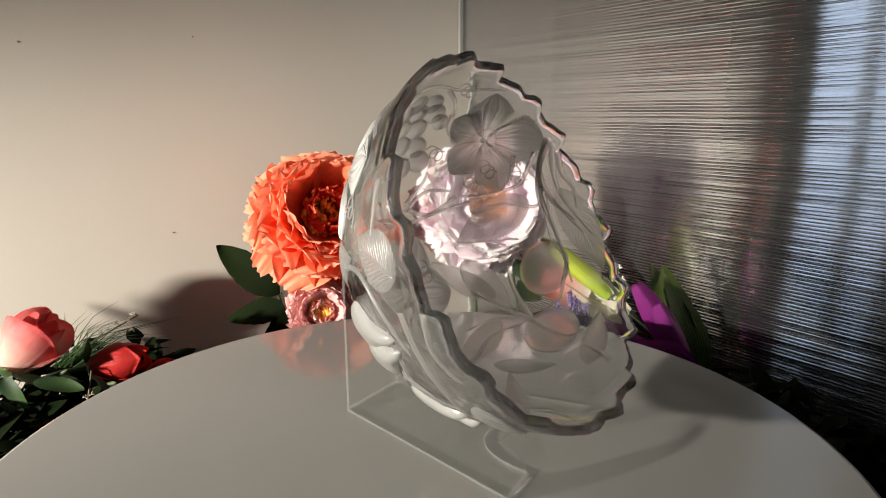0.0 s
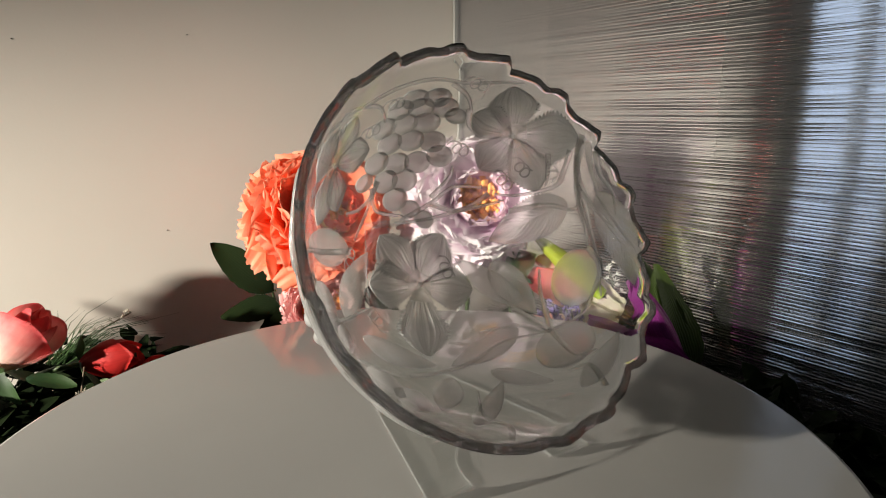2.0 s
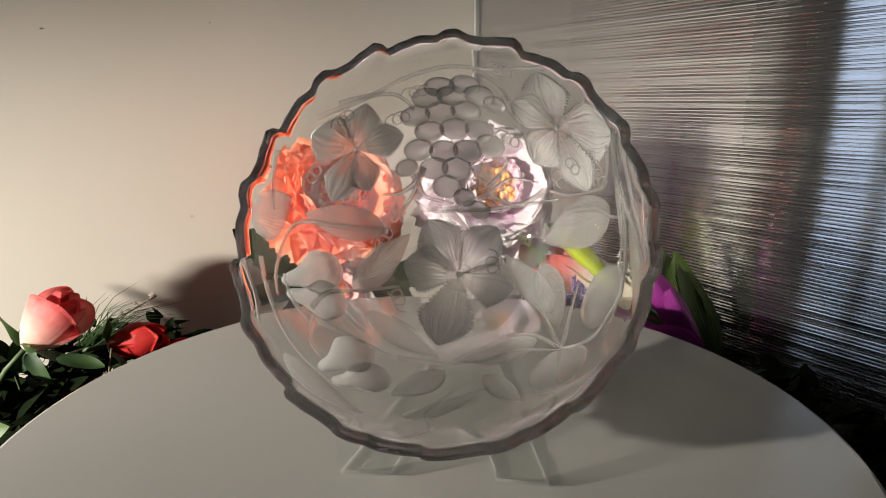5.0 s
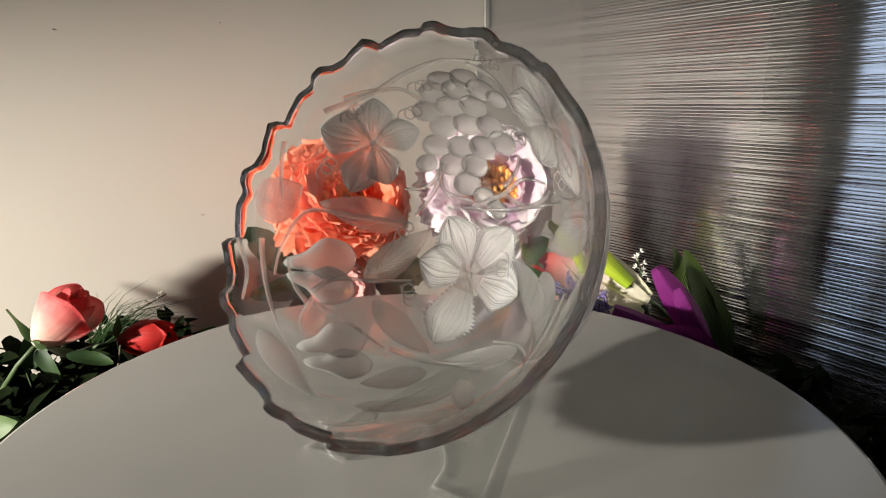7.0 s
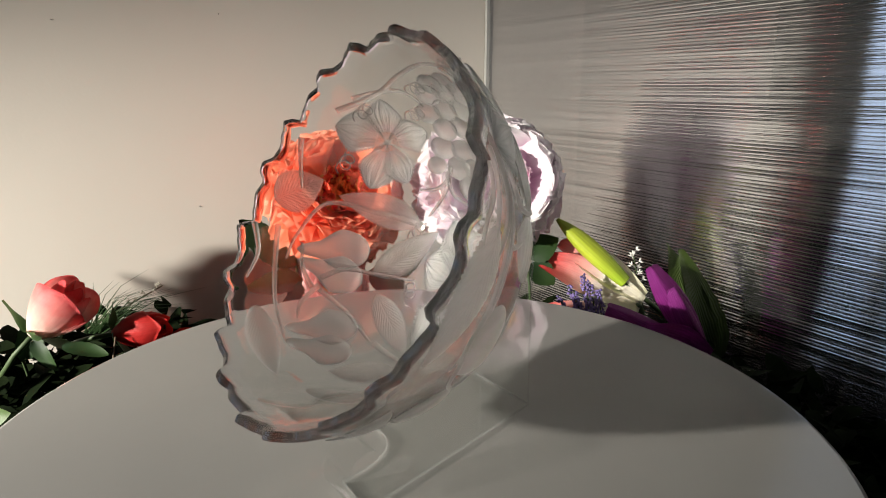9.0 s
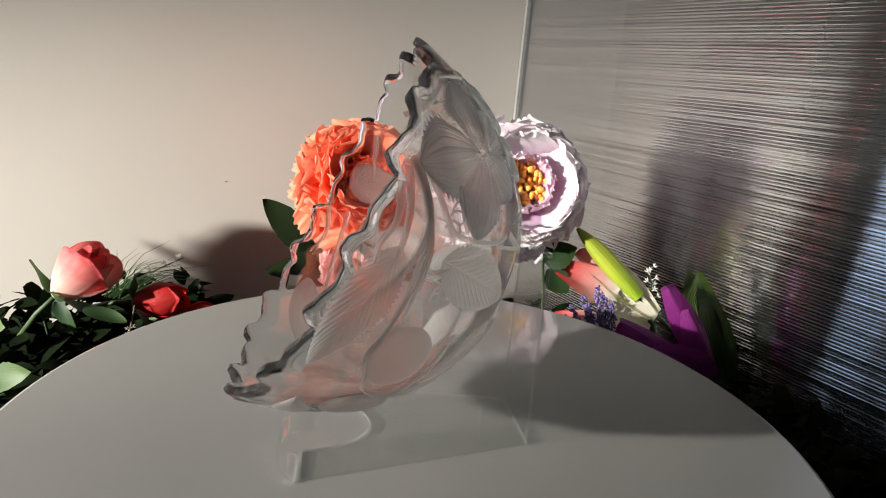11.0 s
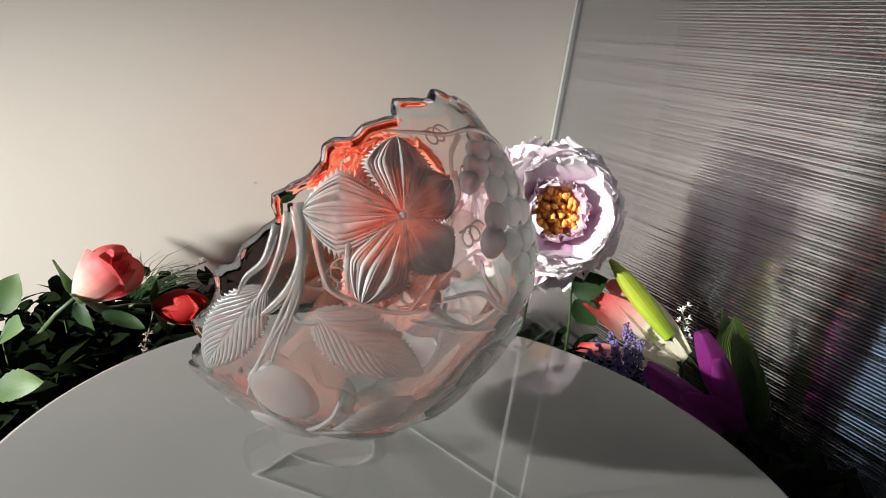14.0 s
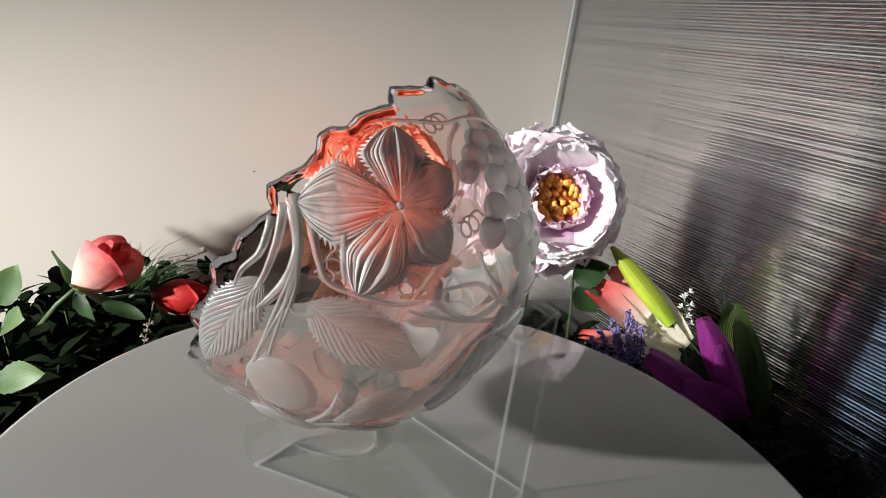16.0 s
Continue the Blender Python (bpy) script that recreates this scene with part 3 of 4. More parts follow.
TENDRILS = ((130, 71), (112, 60.1), (103, 68.4), (158, 28.2), (66, 51.8), (27, 66.4), (11, 13.1), (39, 50.7), (152, 64.2), (38, 58.9), (-150, 23), (74, 78))


def build_bowl():
    bowl = thing("glass_bowl", "clear cut-glass bowl with frosted fruit engraving, tilted on a stand", "bowl")
    part("wall", shell_strip(0, 28, True, False), M_BOWL, bowl, "clear thick glass wall")
    rim = part("rim", shell_strip(28, SHELL_K, False, True), M_LIP, bowl, "scalloped polished glass rim")
    rim.data.materials.append(M_RIM)
    for p in rim.data.polygons:
        p.use_smooth = p.material_index == 0
    for heart, lobes in ROSETTES:
        d0 = way(*heart)
        for phi, q, w in lobes:
            d1 = way(phi, q)
            base = d0.lerp(d1, 0.04).normalized()
            ends = [(math.degrees(math.atan2(d.y, d.x)), math.degrees(math.acos(-d.z))) for d in (base, d0.lerp(d1, 0.55).normalized(), d1)]
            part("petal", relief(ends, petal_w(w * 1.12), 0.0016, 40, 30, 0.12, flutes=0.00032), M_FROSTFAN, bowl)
        part("flower_heart", relief([shifted(*heart, 0, -0.002), shifted(*heart, 0, 0.002)], oval_w(0.002), 0.002, 8, 6), M_FROST, bowl)
    for n, (phi, q) in enumerate(GRAPES):
        k = 0.78 if n in (5, 16, 20, 21) else 1.0
        part("grape", relief([shifted(phi, q, 84, -0.0098 * k), shifted(phi, q, 84, 0.0098 * k)], oval_w(0.0078 * k), 0.0028, 18, 12), M_FROST, bowl)
    for a, b, w in LEAVES:
        part("leaf", relief([a, b], leaf_w(w), 0.0016, 52, 16, 0.07, ribs=0.00010), M_FROSTVEIN, bowl)
    for a, b, w in PEARS:
        part("pear", relief([a, b], pear_w(w), 0.0040, 26, 14), M_FROST, bowl)
    for phi, q, r, a in PLUMS:
        part("plum", relief([shifted(phi, q, a, -r * 1.18), shifted(phi, q, a, r * 1.18)], oval_w(r), 0.0026, 24, 16), M_FROSTSTEM, bowl)
    for s in STEMS:
        part("stem", relief(list(s), lambda u: 0.0016 * (1.3 - 0.8 * u), 0.0012, 26, 4), M_FROSTSTEM, bowl)
    for s in TRUNK:
        part("stem", relief(list(s), lambda u: 0.0021 * (1.15 - 0.8 * u), 0.0013, 30, 6), M_FROSTSTEM, bowl)
    for phi, q in TENDRILS:
        loop = []
        for k in range(15):
            c = shifted(phi, q, 90, -0.006 + 0.00085 * k)
            loop.append(shifted(*c, k * 58, 0.0042))
        part("tendril", relief(loop, lambda u: 0.0006, 0.0005, 84, 2), M_FROSTSTEM, bowl)
    return bowl


def polished(ob, axis):
    """Gives the cut edges of a clear plate the denser look of polished edges."""
    ob.data.materials.append(M_EDGE)
    for p in ob.data.polygons:
        if abs(p.normal[axis]) < 0.6:
            p.material_index = 1


def build_stand():
    """Bent clear acrylic easel: forked base, curled front tips, upright back with a folded head."""
    st = thing("display_stand", "clear bent acrylic display stand under the glass bowl", "stand")
    T = 0.0019
    arch = [(0.027 * math.cos(a), -0.074 + 0.040 * math.sin(a)) for a in (math.pi * k / 16 for k in range(17))]
    outline = [(-0.026, 0.0585), (0.026, 0.0585), (0.054, -0.076)] + arch + [(-0.054, -0.076)]
    bm = bmesh.new()
    low = [bm.verts.new((x, y, 0.0004)) for x, y in outline]
    f = bm.faces.new(low)
    ext = bmesh.ops.extrude_face_region(bm, geom=[f])
    for v in ext["geom"]:
        if isinstance(v, bmesh.types.BMVert):
            v.co.z += T
    bmesh.ops.recalc_face_normals(bm, faces=bm.faces[:])
    polished(part("base", bm, M_ACRYLIC, st, "forked clear base", smooth=False), 2)
    prof = [(0, 0.0006), (-0.005, 0.003), (-0.009, 0.009), (-0.010, 0.016), (-0.008, 0.023), (-0.003, 0.028), (0.004, 0.030), (0.009, 0.028)]
    for sx in (-1, 1):
        def tip(u, v, sx=sx):
            s = u * (len(prof) - 1)
            i = min(int(s), len(prof) - 2)
            y = prof[i][0] + (prof[i + 1][0] - prof[i][0]) * (s - i)
            z = prof[i][1] + (prof[i + 1][1] - prof[i][1]) * (s - i)
            return Vector((sx * 0.0405 + v * 0.0135 * (1 - 0.3 * u * u), -0.0755 + y, z))
        bm = grid_mesh(tip, 21, 6, "tip")
        bmesh.ops.solidify(bm, geom=bm.faces[:], thickness=-T)
        bmesh.ops.recalc_face_normals(bm, faces=bm.faces[:])
        part("curled_tip", bm, M_BENT, st, "curled clear front tip")
    back = box_bm(-0.026, 0.026, 0.0563, 0.0585, 0.0028, 0.118, 0.0005)
    polished(part("back_plate", back, M_ACRYLIC, st, "upright clear back plate", smooth=False), 1)
    head = box_bm(-0.026, 0.026, 0.044, 0.0585, 0.1182, 0.1204, 0.0005)
    polished(part("folded_head", head, M_ACRYLIC, st, "folded clear head of the back plate", smooth=False), 2)
    for z in (0.030, 0.062, 0.094):
        bm = lathe_bm([(0.0022, -0.0002), (0.0028, 0.0), (0.0028, 0.0004), (0.0012, 0.0008)], 12)
        part("bumper", bm, M_ACRYLIC, st, m=pose(0.013, 0.0561, z, 90, 0, 0))
    return st


# ---- cloth flowers ----
def petal_bm(l, w, cup=0.3, curl=0.6, ruffle=0.06, seed=0, nu=9, nv=10, pointed=0.0, jag=0.05):
    """A cloth petal along +Y from its base, hollow towards +Z."""
    rnd = random.Random(seed)
    ph = [rnd.uniform(0, 6.3) for _ in range(4)]

    def fn(u, v):
        wid = w * (0.18 + 0.82 * math.sin(math.pi * (0.10 + 0.62 * u)) ** 1.1) * (1 - pointed * u ** 2.2)
        wid = max(wid, 0.0004)
        edge = u ** 2.5
        length = l * (u - 0.10 * v * v * u * (1 if not pointed else 0.3) + jag * edge * math.sin(7 * v + ph[0]) * 0.8 + jag * 0.7 * edge * math.sin(15 * v + ph[1]) + jag * 0.55 * u ** 6 * math.sin(37 * v + ph[2]))
        a = curl * u
        y = length * math.cos(a * 0.5)
        z = -length * math.sin(a * 0.5) * u
        z += cup * wid * v * v + ruffle * l * edge * math.sin(5 * v + ph[2]) + ruffle * 0.6 * l * (abs(v) ** 2) * math.sin(8 * u + ph[3])
        z += 0.20 * ruffle * l * edge * math.sin(10 * v + ph[1]) + 0.42 * ruffle * l * u ** 5 * math.sin(21 * v + ph[3]) * (1 if jag else 0)
        return Vector((wid * v, y, z))
    return grid_mesh(fn, nu, nv, "petal")


def leaf_me(l, w, fold=0.25, bend=0.4, seed=0, teeth=0.0):
    rnd = random.Random(seed)
    p = rnd.uniform(0, 6)

    def fn(u, v):
        wid = w * math.sin(math.pi * min(1, u ** 0.8 * 0.98 + 0.01)) ** 0.8
        wid *= 1 + teeth * math.sin(40 * u)
        return Vector((wid * v, l * u, fold * wid * abs(v) - bend * l * u * u * 0.5 + 0.04 * l * math.sin(6 * u + p) * v))
    return finish(grid_mesh(fn, 14, 4, "leaf"), "leaf")


def lean(azimuth, t, r, z):
    """Pose of a petal that leaves the flower's axis at t degrees."""
    return pose(0, 0, 0, 0, 0, azimuth) @ Matrix.Translation((0, r, z)) @ pose(0, 0, 0, 90 - t, 0, 0)


def peony(label, centre, axis, radius, outer, inner, stem_to, seed, open_heart):
    """A full ruffled cloth peony: rings of frilled petals, stamens, stem."""
    m = aim(centre, Vector(centre) + Vector(axis), (0.2, 0, 1)) @ pose(0, 0, 0, -90, 0, 0)
    fl = thing("peony", label, "flower", m, "peonies behind the table")
    rnd = random.Random(seed)
    shapes_out = [finish(petal_bm(radius * 0.95, radius * 0.64, 0.42, 0.9, 0.062, seed + k, 20, 44, jag=0.048 if open_heart else 0.042), "petal") for k in range(4)]
    shapes_mid = [finish(petal_bm(radius * 0.78, radius * 0.62, 0.55, 0.1, 0.075, seed + 10 + k, 18, 42, jag=0.03), "petal") for k in range(4)]
    shapes_in = [finish(petal_bm(radius * 0.55, radius * 0.36, 0.7, -0.3, 0.11, seed + 20 + k, 16, 36, jag=0.06), "petal") for k in range(4)]
    rings = ((shapes_out, outer, 9, 116, 0.10, -0.30), (shapes_out, outer, 9, 97, 0.10, -0.22), (shapes_out, outer, 9, 80, 0.12, -0.16), (shapes_mid, outer, 9, 66, 0.15, -0.10),
             (shapes_mid, inner if open_heart else outer, 8, 50, 0.16, -0.06), (shapes_mid, inner, 8, 38 if open_heart else 34, 0.16, -0.02), (shapes_in, inner, 8, 30 if open_heart else 24, 0.20 if open_heart else 0.12, 0.0))
    for shapes, mat, n, t, r, z in rings:
        a0 = rnd.uniform(0, 360)
        for k in range(n):
            place("petal", shapes[rnd.randrange(4)], mat, fl, m=lean(a0 + 360 * k / n + rnd.uniform(-9, 9), t + rnd.uniform(-7, 7), r * radius, z * radius))
    bm = bmesh.new()
    for k in range(150):
        a, rr = rnd.uniform(0, 6.28), 0.29 * radius * math.sqrt(rnd.random())
        h = radius * rnd.uniform(0.16, 0.34)
        x, y = rr * math.cos(a), rr * math.sin(a)
        tube_bm([(x * 0.5, y * 0.5, 0), (x * 0.9, y * 0.9, h * 0.7), (x * 1.15, y * 1.15, h)], 0.0007, 4, bm)
        bmesh.ops.create_icosphere(bm, subdivisions=1, radius=rnd.uniform(0.0022, 0.0042), matrix=Matrix.Translation((x * 1.15, y * 1.15, h)) @ pose(0, 0, 0, rnd.uniform(0, 90), rnd.uniform(0, 90), 0) @ Matrix.Diagonal((1, 1, 1.7, 1)))
    part("stamen_head", bm, M_STAMEN, fl, "bunch of orange stamens")
    inv = m.inverted()
    a, b = Vector((0, 0, -0.2 * radius)), inv @ Vector(stem_to)
    part("stem", tube_bm([a, a.lerp(b, 0.4) + Vector((0, 0, -0.3 * radius)), b], 0.0035, 8), M_STEM, fl, "green wire stem")
    return fl


def egg_petal(r, h, a0, a1, seed, flare, tipped):
    """One wrapping petal of a bud, as a curved shell about +Y... the bud's axis is +Z."""
    rnd = random.Random(seed)
    p = rnd.uniform(0, 6)

    def fn(u, v):
        a = radians(a0 + (a1 - a0) * (v + 1) / 2)
        top = 1 - 0.34 * abs(v) ** 1.5
        uu = u * top
        rr = r * (math.sin(math.pi * min(0.97, 0.06 + 0.56 * uu)) ** 0.85) * (1 + flare * u ** 4 + 0.012 * math.sin(7 * v + p))
        rr *= 1 - tipped * uu ** 3
        return Vector((rr * math.cos(a), rr * math.sin(a), h * (uu - 0.02 * math.sin(5 * v + p) * u)))
    return grid_mesh(fn, 14, 14, "petal")


def rosebud(name, label, base, tip, r, mat, seed, n=7, flare=0.12, sepals=4):
    b, t = Vector(base), Vector(tip)
    h = (t - b).length
    m = aim(b, t, (0, -1, 0.3)) @ pose(0, 0, 0, -90, 0, 0)
    fl = thing(name, label, "flower", m)
    for k in range(n):
        s = 1 - 0.085 * (n - 1 - k)
        a = 137 * k + 40 + seed * 50
        bm = egg_petal(r * s, h * (1.0 - 0.018 * k), a, a + 175, seed * 10 + k, flare * (0.2 + k / n), 0.60 - 0.06 * k)
        bmesh.ops.solidify(bm, geom=bm.faces[:], thickness=0.0005)
        part("petal", bm, mat, fl)
    me = leaf_me(h * 0.55, r * 0.26, 0.2, -0.2, seed)
    for k in range(sepals):
        place("sepal", me, M_PALELEAF if seed == 1 else M_LEAF, fl, m=lean(90 * k + 20, 60 + 15 * (k % 2), r * 0.15, -0.001))
    part("stem", tube_bm([(0, 0, 0.004), (0, 0, -0.03), (0.005, 0.004, -0.07)], 0.0028, 8), M_STEM, fl)
    return fl


def leaf_spray(label, spec, mat, group="", name="leaf_spray"):
    """Leaves on a shared twig: each is base, tip, half width, facing."""
    sp = thing(name, label, "leaves", None, group)
    for k, (b, t, w, face) in enumerate(spec):
        l = (Vector(t) - Vector(b)).length
        place("leaf", leaf_me(l, w, 0.22, 0.15, k, 0.04), mat, sp, m=aim(b, t, face))
    b0 = Vector(spec[0][0])
    part("twig", tube_bm([b0 + Vector((0.004, 0.0, 0.002)), b0, b0 + Vector((0.006, 0.0, -0.04)), b0 + Vector((0.01, 0.0, -0.1))], 0.0018, 6), M_STEM, sp)
    return sp


FRONT = (0, -1, 0.25)
peony("full coral-orange cloth peony with ruffled petals", (-0.067, 0.455, 0.062), (0.22, -0.86, 0.42), 0.092, M_CORAL, M_CORAL_IN, (-0.06, 0.45, -0.2), 3, False)
peony("white and lilac cloth peony with orange stamens", (0.126, 0.425, 0.078), (0.0, -0.9, 0.30), 0.092, M_WHITE, M_LILAC, (0.12, 0.44, -0.2), 40, True)
peony("small dusty pink cloth flower half hidden under the coral peony", (-0.075, 0.435, -0.055), (0.1, -0.85, 0.3), 0.045, M_PINK, M_PINK, (-0.07, 0.45, -0.2), 80, False)

rosebud("rose", "half-open coral pink cloth rose with cream outer petals", (-0.376, 0.290, -0.050), (-0.324, 0.296, 0.003), 0.0315, M_ROSE, 1, 8, 0.16)
rosebud("rosebud", "closed red cloth rosebud lying in the garland", (-0.312, 0.325, -0.066), (-0.250, 0.318, -0.054), 0.025, M_RED, 2, 5, 0.0)
rosebud("rosebud", "closed red cloth rosebud low behind the table", (-0.262, 0.335, -0.085), (-0.222, 0.325, -0.076), 0.018, M_RED, 3, 5, 0.0)

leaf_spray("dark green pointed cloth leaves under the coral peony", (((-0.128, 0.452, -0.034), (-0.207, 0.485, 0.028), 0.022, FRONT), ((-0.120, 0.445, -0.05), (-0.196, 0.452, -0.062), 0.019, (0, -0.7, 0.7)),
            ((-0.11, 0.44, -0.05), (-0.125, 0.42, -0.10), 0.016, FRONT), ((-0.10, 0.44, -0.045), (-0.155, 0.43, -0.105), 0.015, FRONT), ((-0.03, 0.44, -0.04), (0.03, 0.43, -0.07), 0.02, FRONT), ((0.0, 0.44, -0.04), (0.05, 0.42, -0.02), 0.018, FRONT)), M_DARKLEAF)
leaf_spray("green cloth leaves beside the pink rose", (((-0.400, 0.305, -0.085), (-0.368, 0.312, -0.018), 0.015, FRONT), ((-0.375, 0.285, -0.055), (-0.352, 0.275, -0.085), 0.008, FRONT), ((-0.345, 0.28, -0.06), (-0.30, 0.278, -0.068), 0.009, (0, -0.5, 0.8))), M_LEAF)
leaf_spray("pale green toothed ivy leaves at the garland's end", (((-0.430, 0.25, -0.085), (-0.400, 0.235, -0.062), 0.018, (0.2, -0.6, 0.8)), ((-0.452, 0.28, -0.075), (-0.432, 0.28, -0.030), 0.016, FRONT), ((-0.372, 0.16, -0.085), (-0.325, 0.145, -0.060), 0.014, (0.2, -0.7, 0.6)), ((-0.41, 0.18, -0.10), (-0.36, 0.165, -0.095), 0.012, (0, -0.5, 0.8))), M_PALELEAF)
leaf_spray("green leaf beneath the white peony", (((0.165, 0.405, -0.01), (0.205, 0.40, 0.012), 0.018, FRONT), ((0.17, 0.40, -0.02), (0.20, 0.39, -0.045), 0.016, FRONT)), M_LEAF)
leaf_spray("tall ribbed dark green tulip leaves", (((0.362, 0.305, -0.115), (0.317, 0.325, 0.021), 0.021, FRONT), ((0.372, 0.298, -0.115), (0.329, 0.312, 0.017), 0.024, (0.25, -1, 0.1))), M_TULIPLEAF)
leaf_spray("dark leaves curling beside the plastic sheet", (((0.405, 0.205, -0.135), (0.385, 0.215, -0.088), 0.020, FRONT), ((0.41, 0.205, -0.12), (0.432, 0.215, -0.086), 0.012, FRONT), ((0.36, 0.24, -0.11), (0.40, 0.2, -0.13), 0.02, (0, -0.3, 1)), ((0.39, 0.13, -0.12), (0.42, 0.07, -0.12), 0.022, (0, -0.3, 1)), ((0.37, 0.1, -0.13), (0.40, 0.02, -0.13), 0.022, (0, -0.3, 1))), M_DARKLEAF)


def cloth_petal_flower(name, label, mat, spec, seed):
    """A long-petalled flower: each petal is base, tip, half width, facing."""
    fl = thing(name, label, "flower")
    for k, (b, t, w, face, cup) in enumerate(spec):
        l = (Vector(t) - Vector(b)).length
        bm = petal_bm(l, w, cup, 0.15, 0.015, seed + k, 18, 14, pointed=0.5, jag=0.0)
        bmesh.ops.solidify(bm, geom=bm.faces[:], thickness=0.0006)
        part("petal", bm, mat, fl, m=aim(b, t, face))
    b = Vector(spec[0][0])
    part("stem", tube_bm([b + Vector((-0.004, 0.0, 0.004)), b, b + Vector((0.01, 0, -0.03)), b + Vector((0.015, 0, -0.09))], 0.003, 8), M_STEM, fl)
    return fl


cloth_petal_flower("lily", "cream and red cloth lily with open petals", M_LILY, (((0.295, 0.345, -0.062), (0.182, 0.402, -0.010), 0.029, (-0.2, -0.7, 0.7), 0.5), ((0.298, 0.350, -0.055), (0.214, 0.425, 0.006), 0.026, (0.2, -0.9, 0.4), 0.5), ((0.29, 0.338, -0.075), (0.182, 0.395, -0.074), 0.016, (0, -0.4, 0.9), 0.5)), 200)
cloth_petal_flower("tulip", "deep purple cloth tulip with cupped petals", M_PURPLE, (((0.334, 0.262, -0.085), (0.277, 0.285, 0.006), 0.019, (-0.3, -1, 0.1), -0.85), ((0.338, 0.258, -0.09), (0.300, 0.268, -0.012), 0.017, (0.3, -1, 0.1), -0.8), ((0.334, 0.250, -0.088), (0.228, 0.268, -0.028), 0.026, (-0.1, -0.6, 0.8), -0.7), ((0.336, 0.252, -0.09), (0.262, 0.252, -0.055), 0.024, (0, -0.9, 0.5), 0.5)), 220)


def lily_bud():
    b, t = Vector((0.280, 0.362, -0.036)), Vector((0.203, 0.405, 0.036))
    fl = thing("lily_bud", "closed lime green cloth lily bud", "flower", aim(b, t, FRONT) @ pose(0, 0, 0, -90, 0, 0))
    h = (t - b).length

    def fn(u, v):
        a = math.pi * v
        r = 0.0125 * (0.35 + 0.65 * math.sin(math.pi * (0.15 + 0.66 * u))) * (1 - 0.75 * u ** 5) * (1 + 0.10 * math.cos(3 * a))
        return Vector((r * math.cos(a), r * math.sin(a), h * u))
    bm = grid_mesh(fn, 16, 24, "bud")
    bmesh.ops.remove_doubles(bm, verts=bm.verts[:], dist=1e-6)
    part("bud", bm, M_LIME, fl)
    part("stem", tube_bm([(0, 0, 0.003), (0.002, 0, -0.03), (0.004, 0, -0.08)], 0.003, 8), M_STEM, fl)


lily_bud()


def lavender(bases, seed):
    fl = thing("lavender", "spikes of small violet lavender florets", "flower")
    rnd = random.Random(seed)
    for bx, by, bz, tx, ty, tz in bases:
        b, t = Vector((bx, by, bz)), Vector((tx, ty, tz))
        bm = bmesh.new()
        for k in range(110):
            u = rnd.random()
            c = b.lerp(t, u) + Vector((rnd.uniform(-1, 1), rnd.uniform(-1, 1), rnd.uniform(-1, 1))) * 0.0068 * (1 - 0.6 * u)
            bmesh.ops.create_icosphere(bm, subdivisions=1, radius=rnd.uniform(0.0010, 0.0019), matrix=Matrix.Translation(c))
        part("spike", bm, M_LAVENDER, fl)
        part("stem", tube_bm([b + (b - t) * 0.8, b, t], 0.0008, 5), M_STEM, fl)


lavender([(0.235, 0.335, -0.08, 0.222, 0.352, -0.022), (0.225, 0.335, -0.08, 0.205, 0.35, -0.035), (0.245, 0.33, -0.085, 0.24, 0.345, -0.038), (0.215, 0.34, -0.085, 0.195, 0.352, -0.05), (0.25, 0.325, -0.09, 0.255, 0.335, -0.06), (0.232, 0.325, -0.09, 0.225, 0.335, -0.05), (0.240, 0.335, -0.085, 0.231, 0.348, -0.03), (0.222, 0.33, -0.085, 0.212, 0.345, -0.042), (0.262, 0.32, -0.09, 0.268, 0.33, -0.066), (0.205, 0.34, -0.085, 0.186, 0.35, -0.062)], 5)


def floret_sprig(name, label, base, tip, mat, n, size, seed):
    fl = thing(name, label, "flower")
    b, t = Vector(base), Vector(tip)
    rnd = random.Random(seed)
    part("stem", tube_bm([b + (b - t) * 0.6, b, t], 0.0009, 5), M_TWIG if mat == M_BERRY else M_STEM, fl)
    for k in range(n):
        u = 0.25 + 0.75 * k / max(1, n - 1)
        c = b.lerp(t, u)
        d = Vector((math.cos(2.4 * k), math.sin(2.4 * k) * 0.7, 0.6)).normalized()
        bm = bmesh.new()
        tube_bm([c, c + d * size * 1.2], 0.0006, 4, bm)
        for j in range(5):
            a = 1.257 * j
            e = d * 0.8 + d.orthogonal().normalized() * math.cos(a) * 0.8 + d.cross(d.orthogonal()).normalized() * math.sin(a) * 0.8
            p = c + d * size * 1.2
            bmesh.ops.create_icosphere(bm, subdivisions=1, radius=size * 0.45, matrix=aim(p, p + e, (0.3, 0.5, 0.8)) @ Matrix.Translation((0, size * 0.6, 0)) @ Matrix.Diagonal((0.5, 1.4, 0.35, 1)))
        part("floret", bm, mat, fl)
    return fl


floret_sprig("white_sprig", "sprig of small white cloth florets", (0.302, 0.365, -0.05), (0.293, 0.376, -0.002), M_FLORET, 9, 0.0048, 1)
floret_sprig("dry_sprig", "dry brown sprig with pale berries", (-0.345, 0.40, -0.07), (-0.288, 0.415, -0.040), M_BERRY, 8, 0.0035, 2)
floret_sprig("dry_sprig", "drooping sprig with pale berries", (-0.300, 0.29, -0.075), (-0.305, 0.285, -0.105), M_BERRY, 7, 0.003, 3)


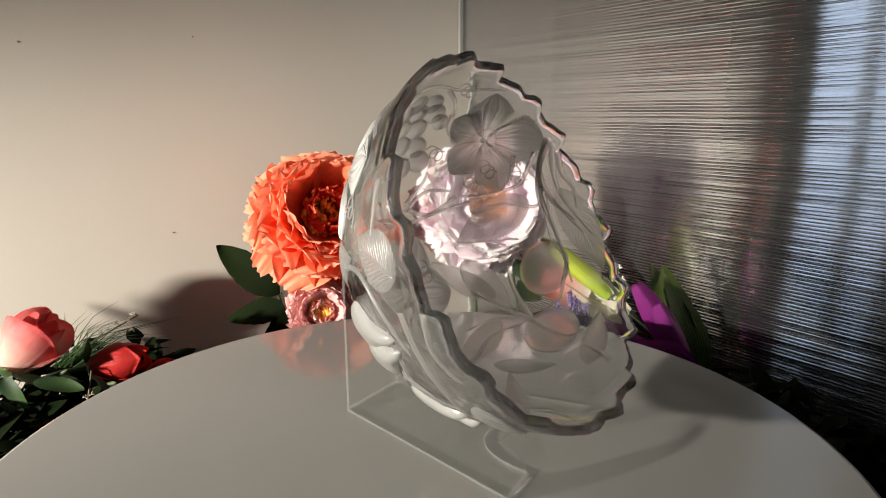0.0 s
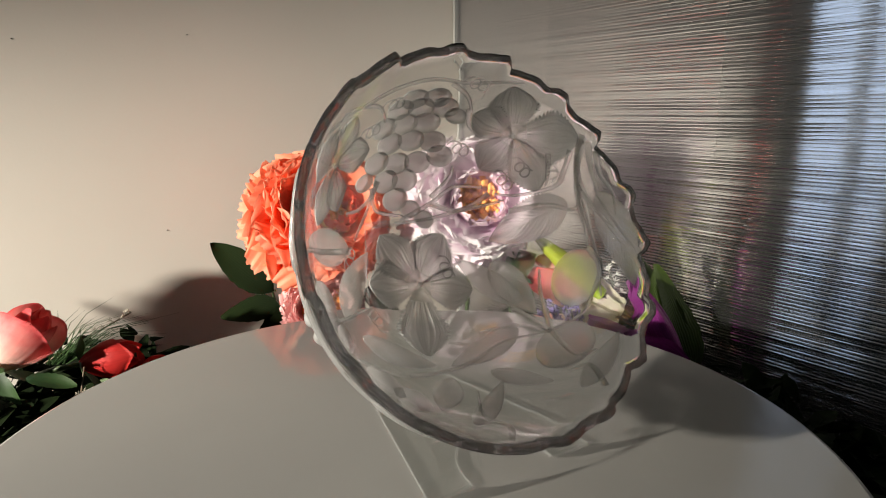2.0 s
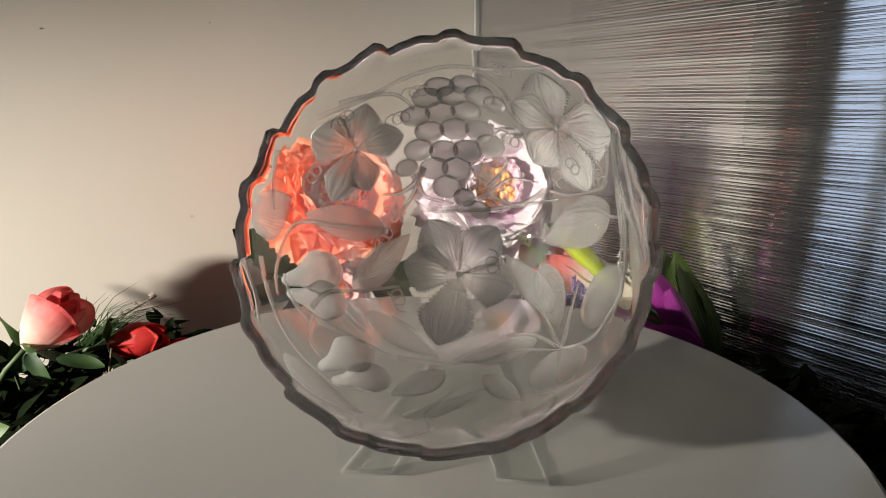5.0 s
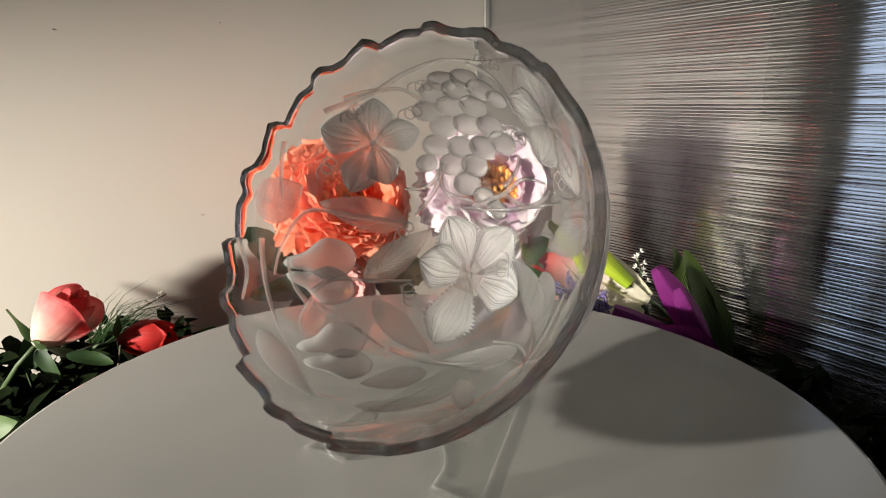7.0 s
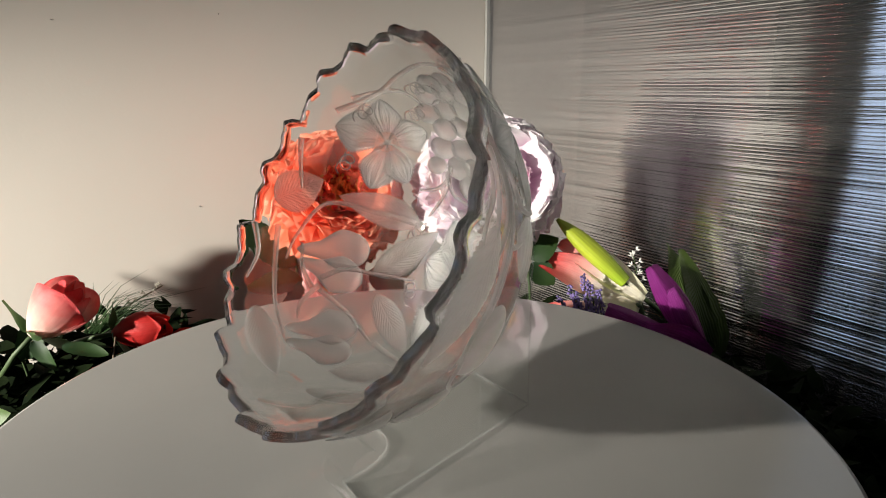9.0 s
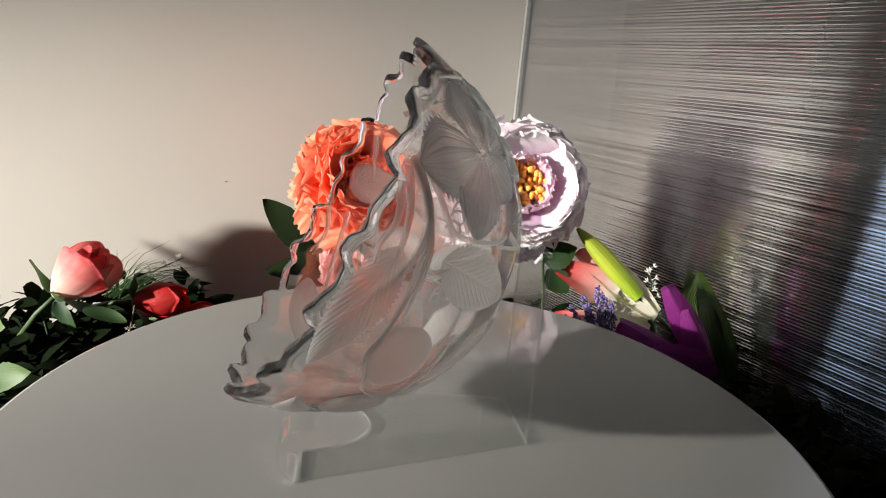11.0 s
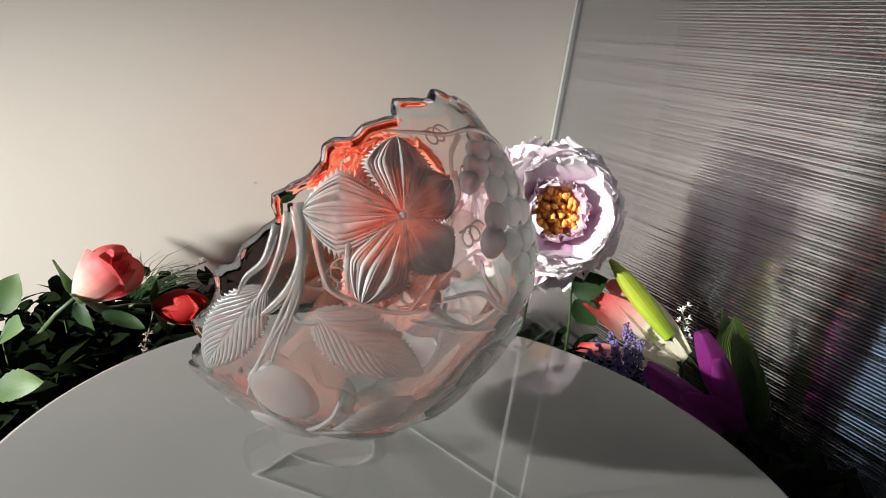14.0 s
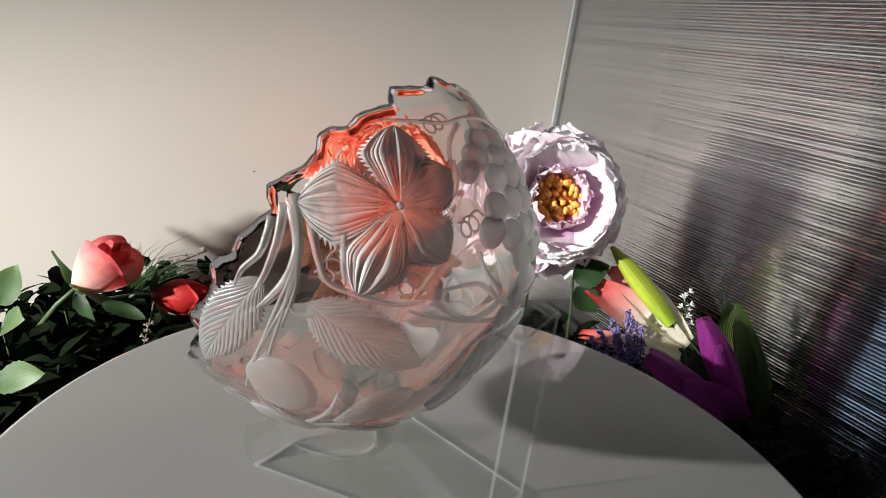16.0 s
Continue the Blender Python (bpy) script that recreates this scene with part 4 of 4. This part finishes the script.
def grass_tuft():
    """Fine green and dry blades fanning out of the garland."""
    rnd = random.Random(9)
    bm = bmesh.new()
    for k in range(46):
        b = Vector((-0.36 + rnd.uniform(-0.012, 0.012), 0.385 + rnd.uniform(-0.01, 0.01), -0.085))
        t = b + Vector((rnd.uniform(-0.01, 0.12), rnd.uniform(-0.03, 0.03), rnd.uniform(0.025, 0.065)))
        mid = b.lerp(t, 0.55) + Vector((0, 0, 0.012))
        tube_bm([b, mid, t], lambda u: 0.0007 * (1.05 - u), 3, bm)
    ob = place("grass_tuft", finish(bm, "grass_tuft"), M_PALELEAF)
    return tagged(ob, "thin green and dry grass blades in the garland", "grass", kind="stuff")


grass_tuft()


def wall_shadow_casters():
    """An unseen tall bud and dry blades, added in the beam to shadow the wall."""
    foot = Vector((-0.600, 0.270, FLOOR_Z))
    bud = rosebud("rosebud", "unseen tall coral cloth rosebud, added to shadow the wall", foot + Vector((0, 0, 0.195)), foot + Vector((0.02, -0.01, 0.282)), 0.026, M_ROSE, 9, 6, 0.05)
    part("flower_stem", tube_bm([foot, foot + Vector((-0.004, 0.0, 0.1)), foot + Vector((0, 0, 0.198))], 0.0028, 8), M_STEM, bud)
    for k in range(3):
        b = foot + Vector((0.0, 0.0, 0.13 + 0.03 * k))
        t = b + Vector((0.045 - 0.02 * k, -0.03 + 0.012 * k, 0.022))
        place("leaf", leaf_me((t - b).length, 0.016, 0.2, 0.3, k, 0.04), M_DARKLEAF, bud, m=aim(b, t, (-0.7, -0.6, 0.3)))
    rnd = random.Random(31)
    bm = bmesh.new()
    for k in range(130):
        b = foot + Vector((rnd.uniform(-0.03, 0.0), rnd.uniform(-0.02, 0.0), 0))
        reach = rnd.uniform(0.02, 0.13)
        t = foot + Vector((-0.8 * reach, -0.40 * reach, 0.19 + 0.092 * rnd.uniform(0.1, 1.0) * (1 - 0.35 * reach / 0.13)))
        tube_bm([b, b.lerp(t, 0.6) + Vector((0.018, 0.008, 0.01)), t], lambda u: 0.0019 * (1.05 - u * 0.8), 3, bm)
    ob = place("shadow_grass", finish(bm, "shadow_grass"), M_TWIG)
    tagged(ob, "unseen dry brown grass blades, added to streak the wall with shadow", "grass", kind="stuff")


wall_shadow_casters()


def foliage_bed():
    """Leaves heaped round the back of the table, below its edge, darkened for shade."""
    rnd = random.Random(21)
    bm = bmesh.new()
    uv = bm.loops.layers.uv.new("uv")
    for k in range(8000):
        a = radians(rnd.uniform(-12, 205))
        r = rnd.uniform(0.262, 0.42) if a < radians(120) else rnd.uniform(0.262, 0.55)
        x, y = r * math.cos(a) * 1.12, r * math.sin(a) * 1.12
        z = rnd.uniform(FLOOR_Z + 0.01, -0.085) if a < radians(75) else rnd.uniform(-0.17, -0.096)
        p = Vector((x, y, z))
        if (p - CORNER).dot(-ALONG) > -0.035 or (p - CORNER).dot(OUT) < 0.04:
            continue
        m = Matrix.Translation(p) @ pose(0, 0, 0, rnd.uniform(-50, 50), rnd.uniform(-50, 50), rnd.uniform(0, 360))
        l, w = rnd.uniform(0.022, 0.042), rnd.uniform(0.006, 0.012)
        rows = []
        for u in (0, 0.25, 0.55, 0.8, 1.0):
            wid = w * math.sin(math.pi * min(0.99, 0.05 + 0.93 * u))
            rows.append([bm.verts.new(m @ Vector((wid * v, l * u, 0.2 * wid * abs(v) - 0.2 * l * u * u))) for v in (-1, 0, 1)])
        for i in range(4):
            for j in range(2):
                f = bm.faces.new((rows[i][j], rows[i][j + 1], rows[i + 1][j + 1], rows[i + 1][j]))
                for q, l2 in enumerate(f.loops):
                    l2[uv].uv = (i / 4, j)
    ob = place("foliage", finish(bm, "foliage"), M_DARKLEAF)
    return tagged(ob, "heaped garland leaves round the table, shade put into their dark green", "leaves", kind="stuff")


foliage_bed()

glass_bowl = build_bowl()
display_stand = build_stand()

TURNS = ((0, 47.1), (1.6, 27.5), (2.4, 17.5), (3.5, 3.6), (4.0, -2.7), (4.5, -8.6), (7.0, -35.0), (7.5, -40.5), (8.0, -46.3), (8.5, -52.4), (11.0, -82.8), (12.0, -93.8), (14.3, -119.2), (14.6, -119.2), (16.0, -119.2))


def motions():
    """Bowl and stand turn together about the upright axis, then stop."""
    turn = [(t, pose(0.0040, 0.0159, 0, 0, 0, a)) for t, a in TURNS]
    walk(glass_bowl, [(t, m @ pose(0.0156, -0.0659, 0.1305, 63.3, 0, 0)) for t, m in turn])
    walk(display_stand, [(t, m @ pose(0.0185, 0, 0)) for t, m in turn])


motions()
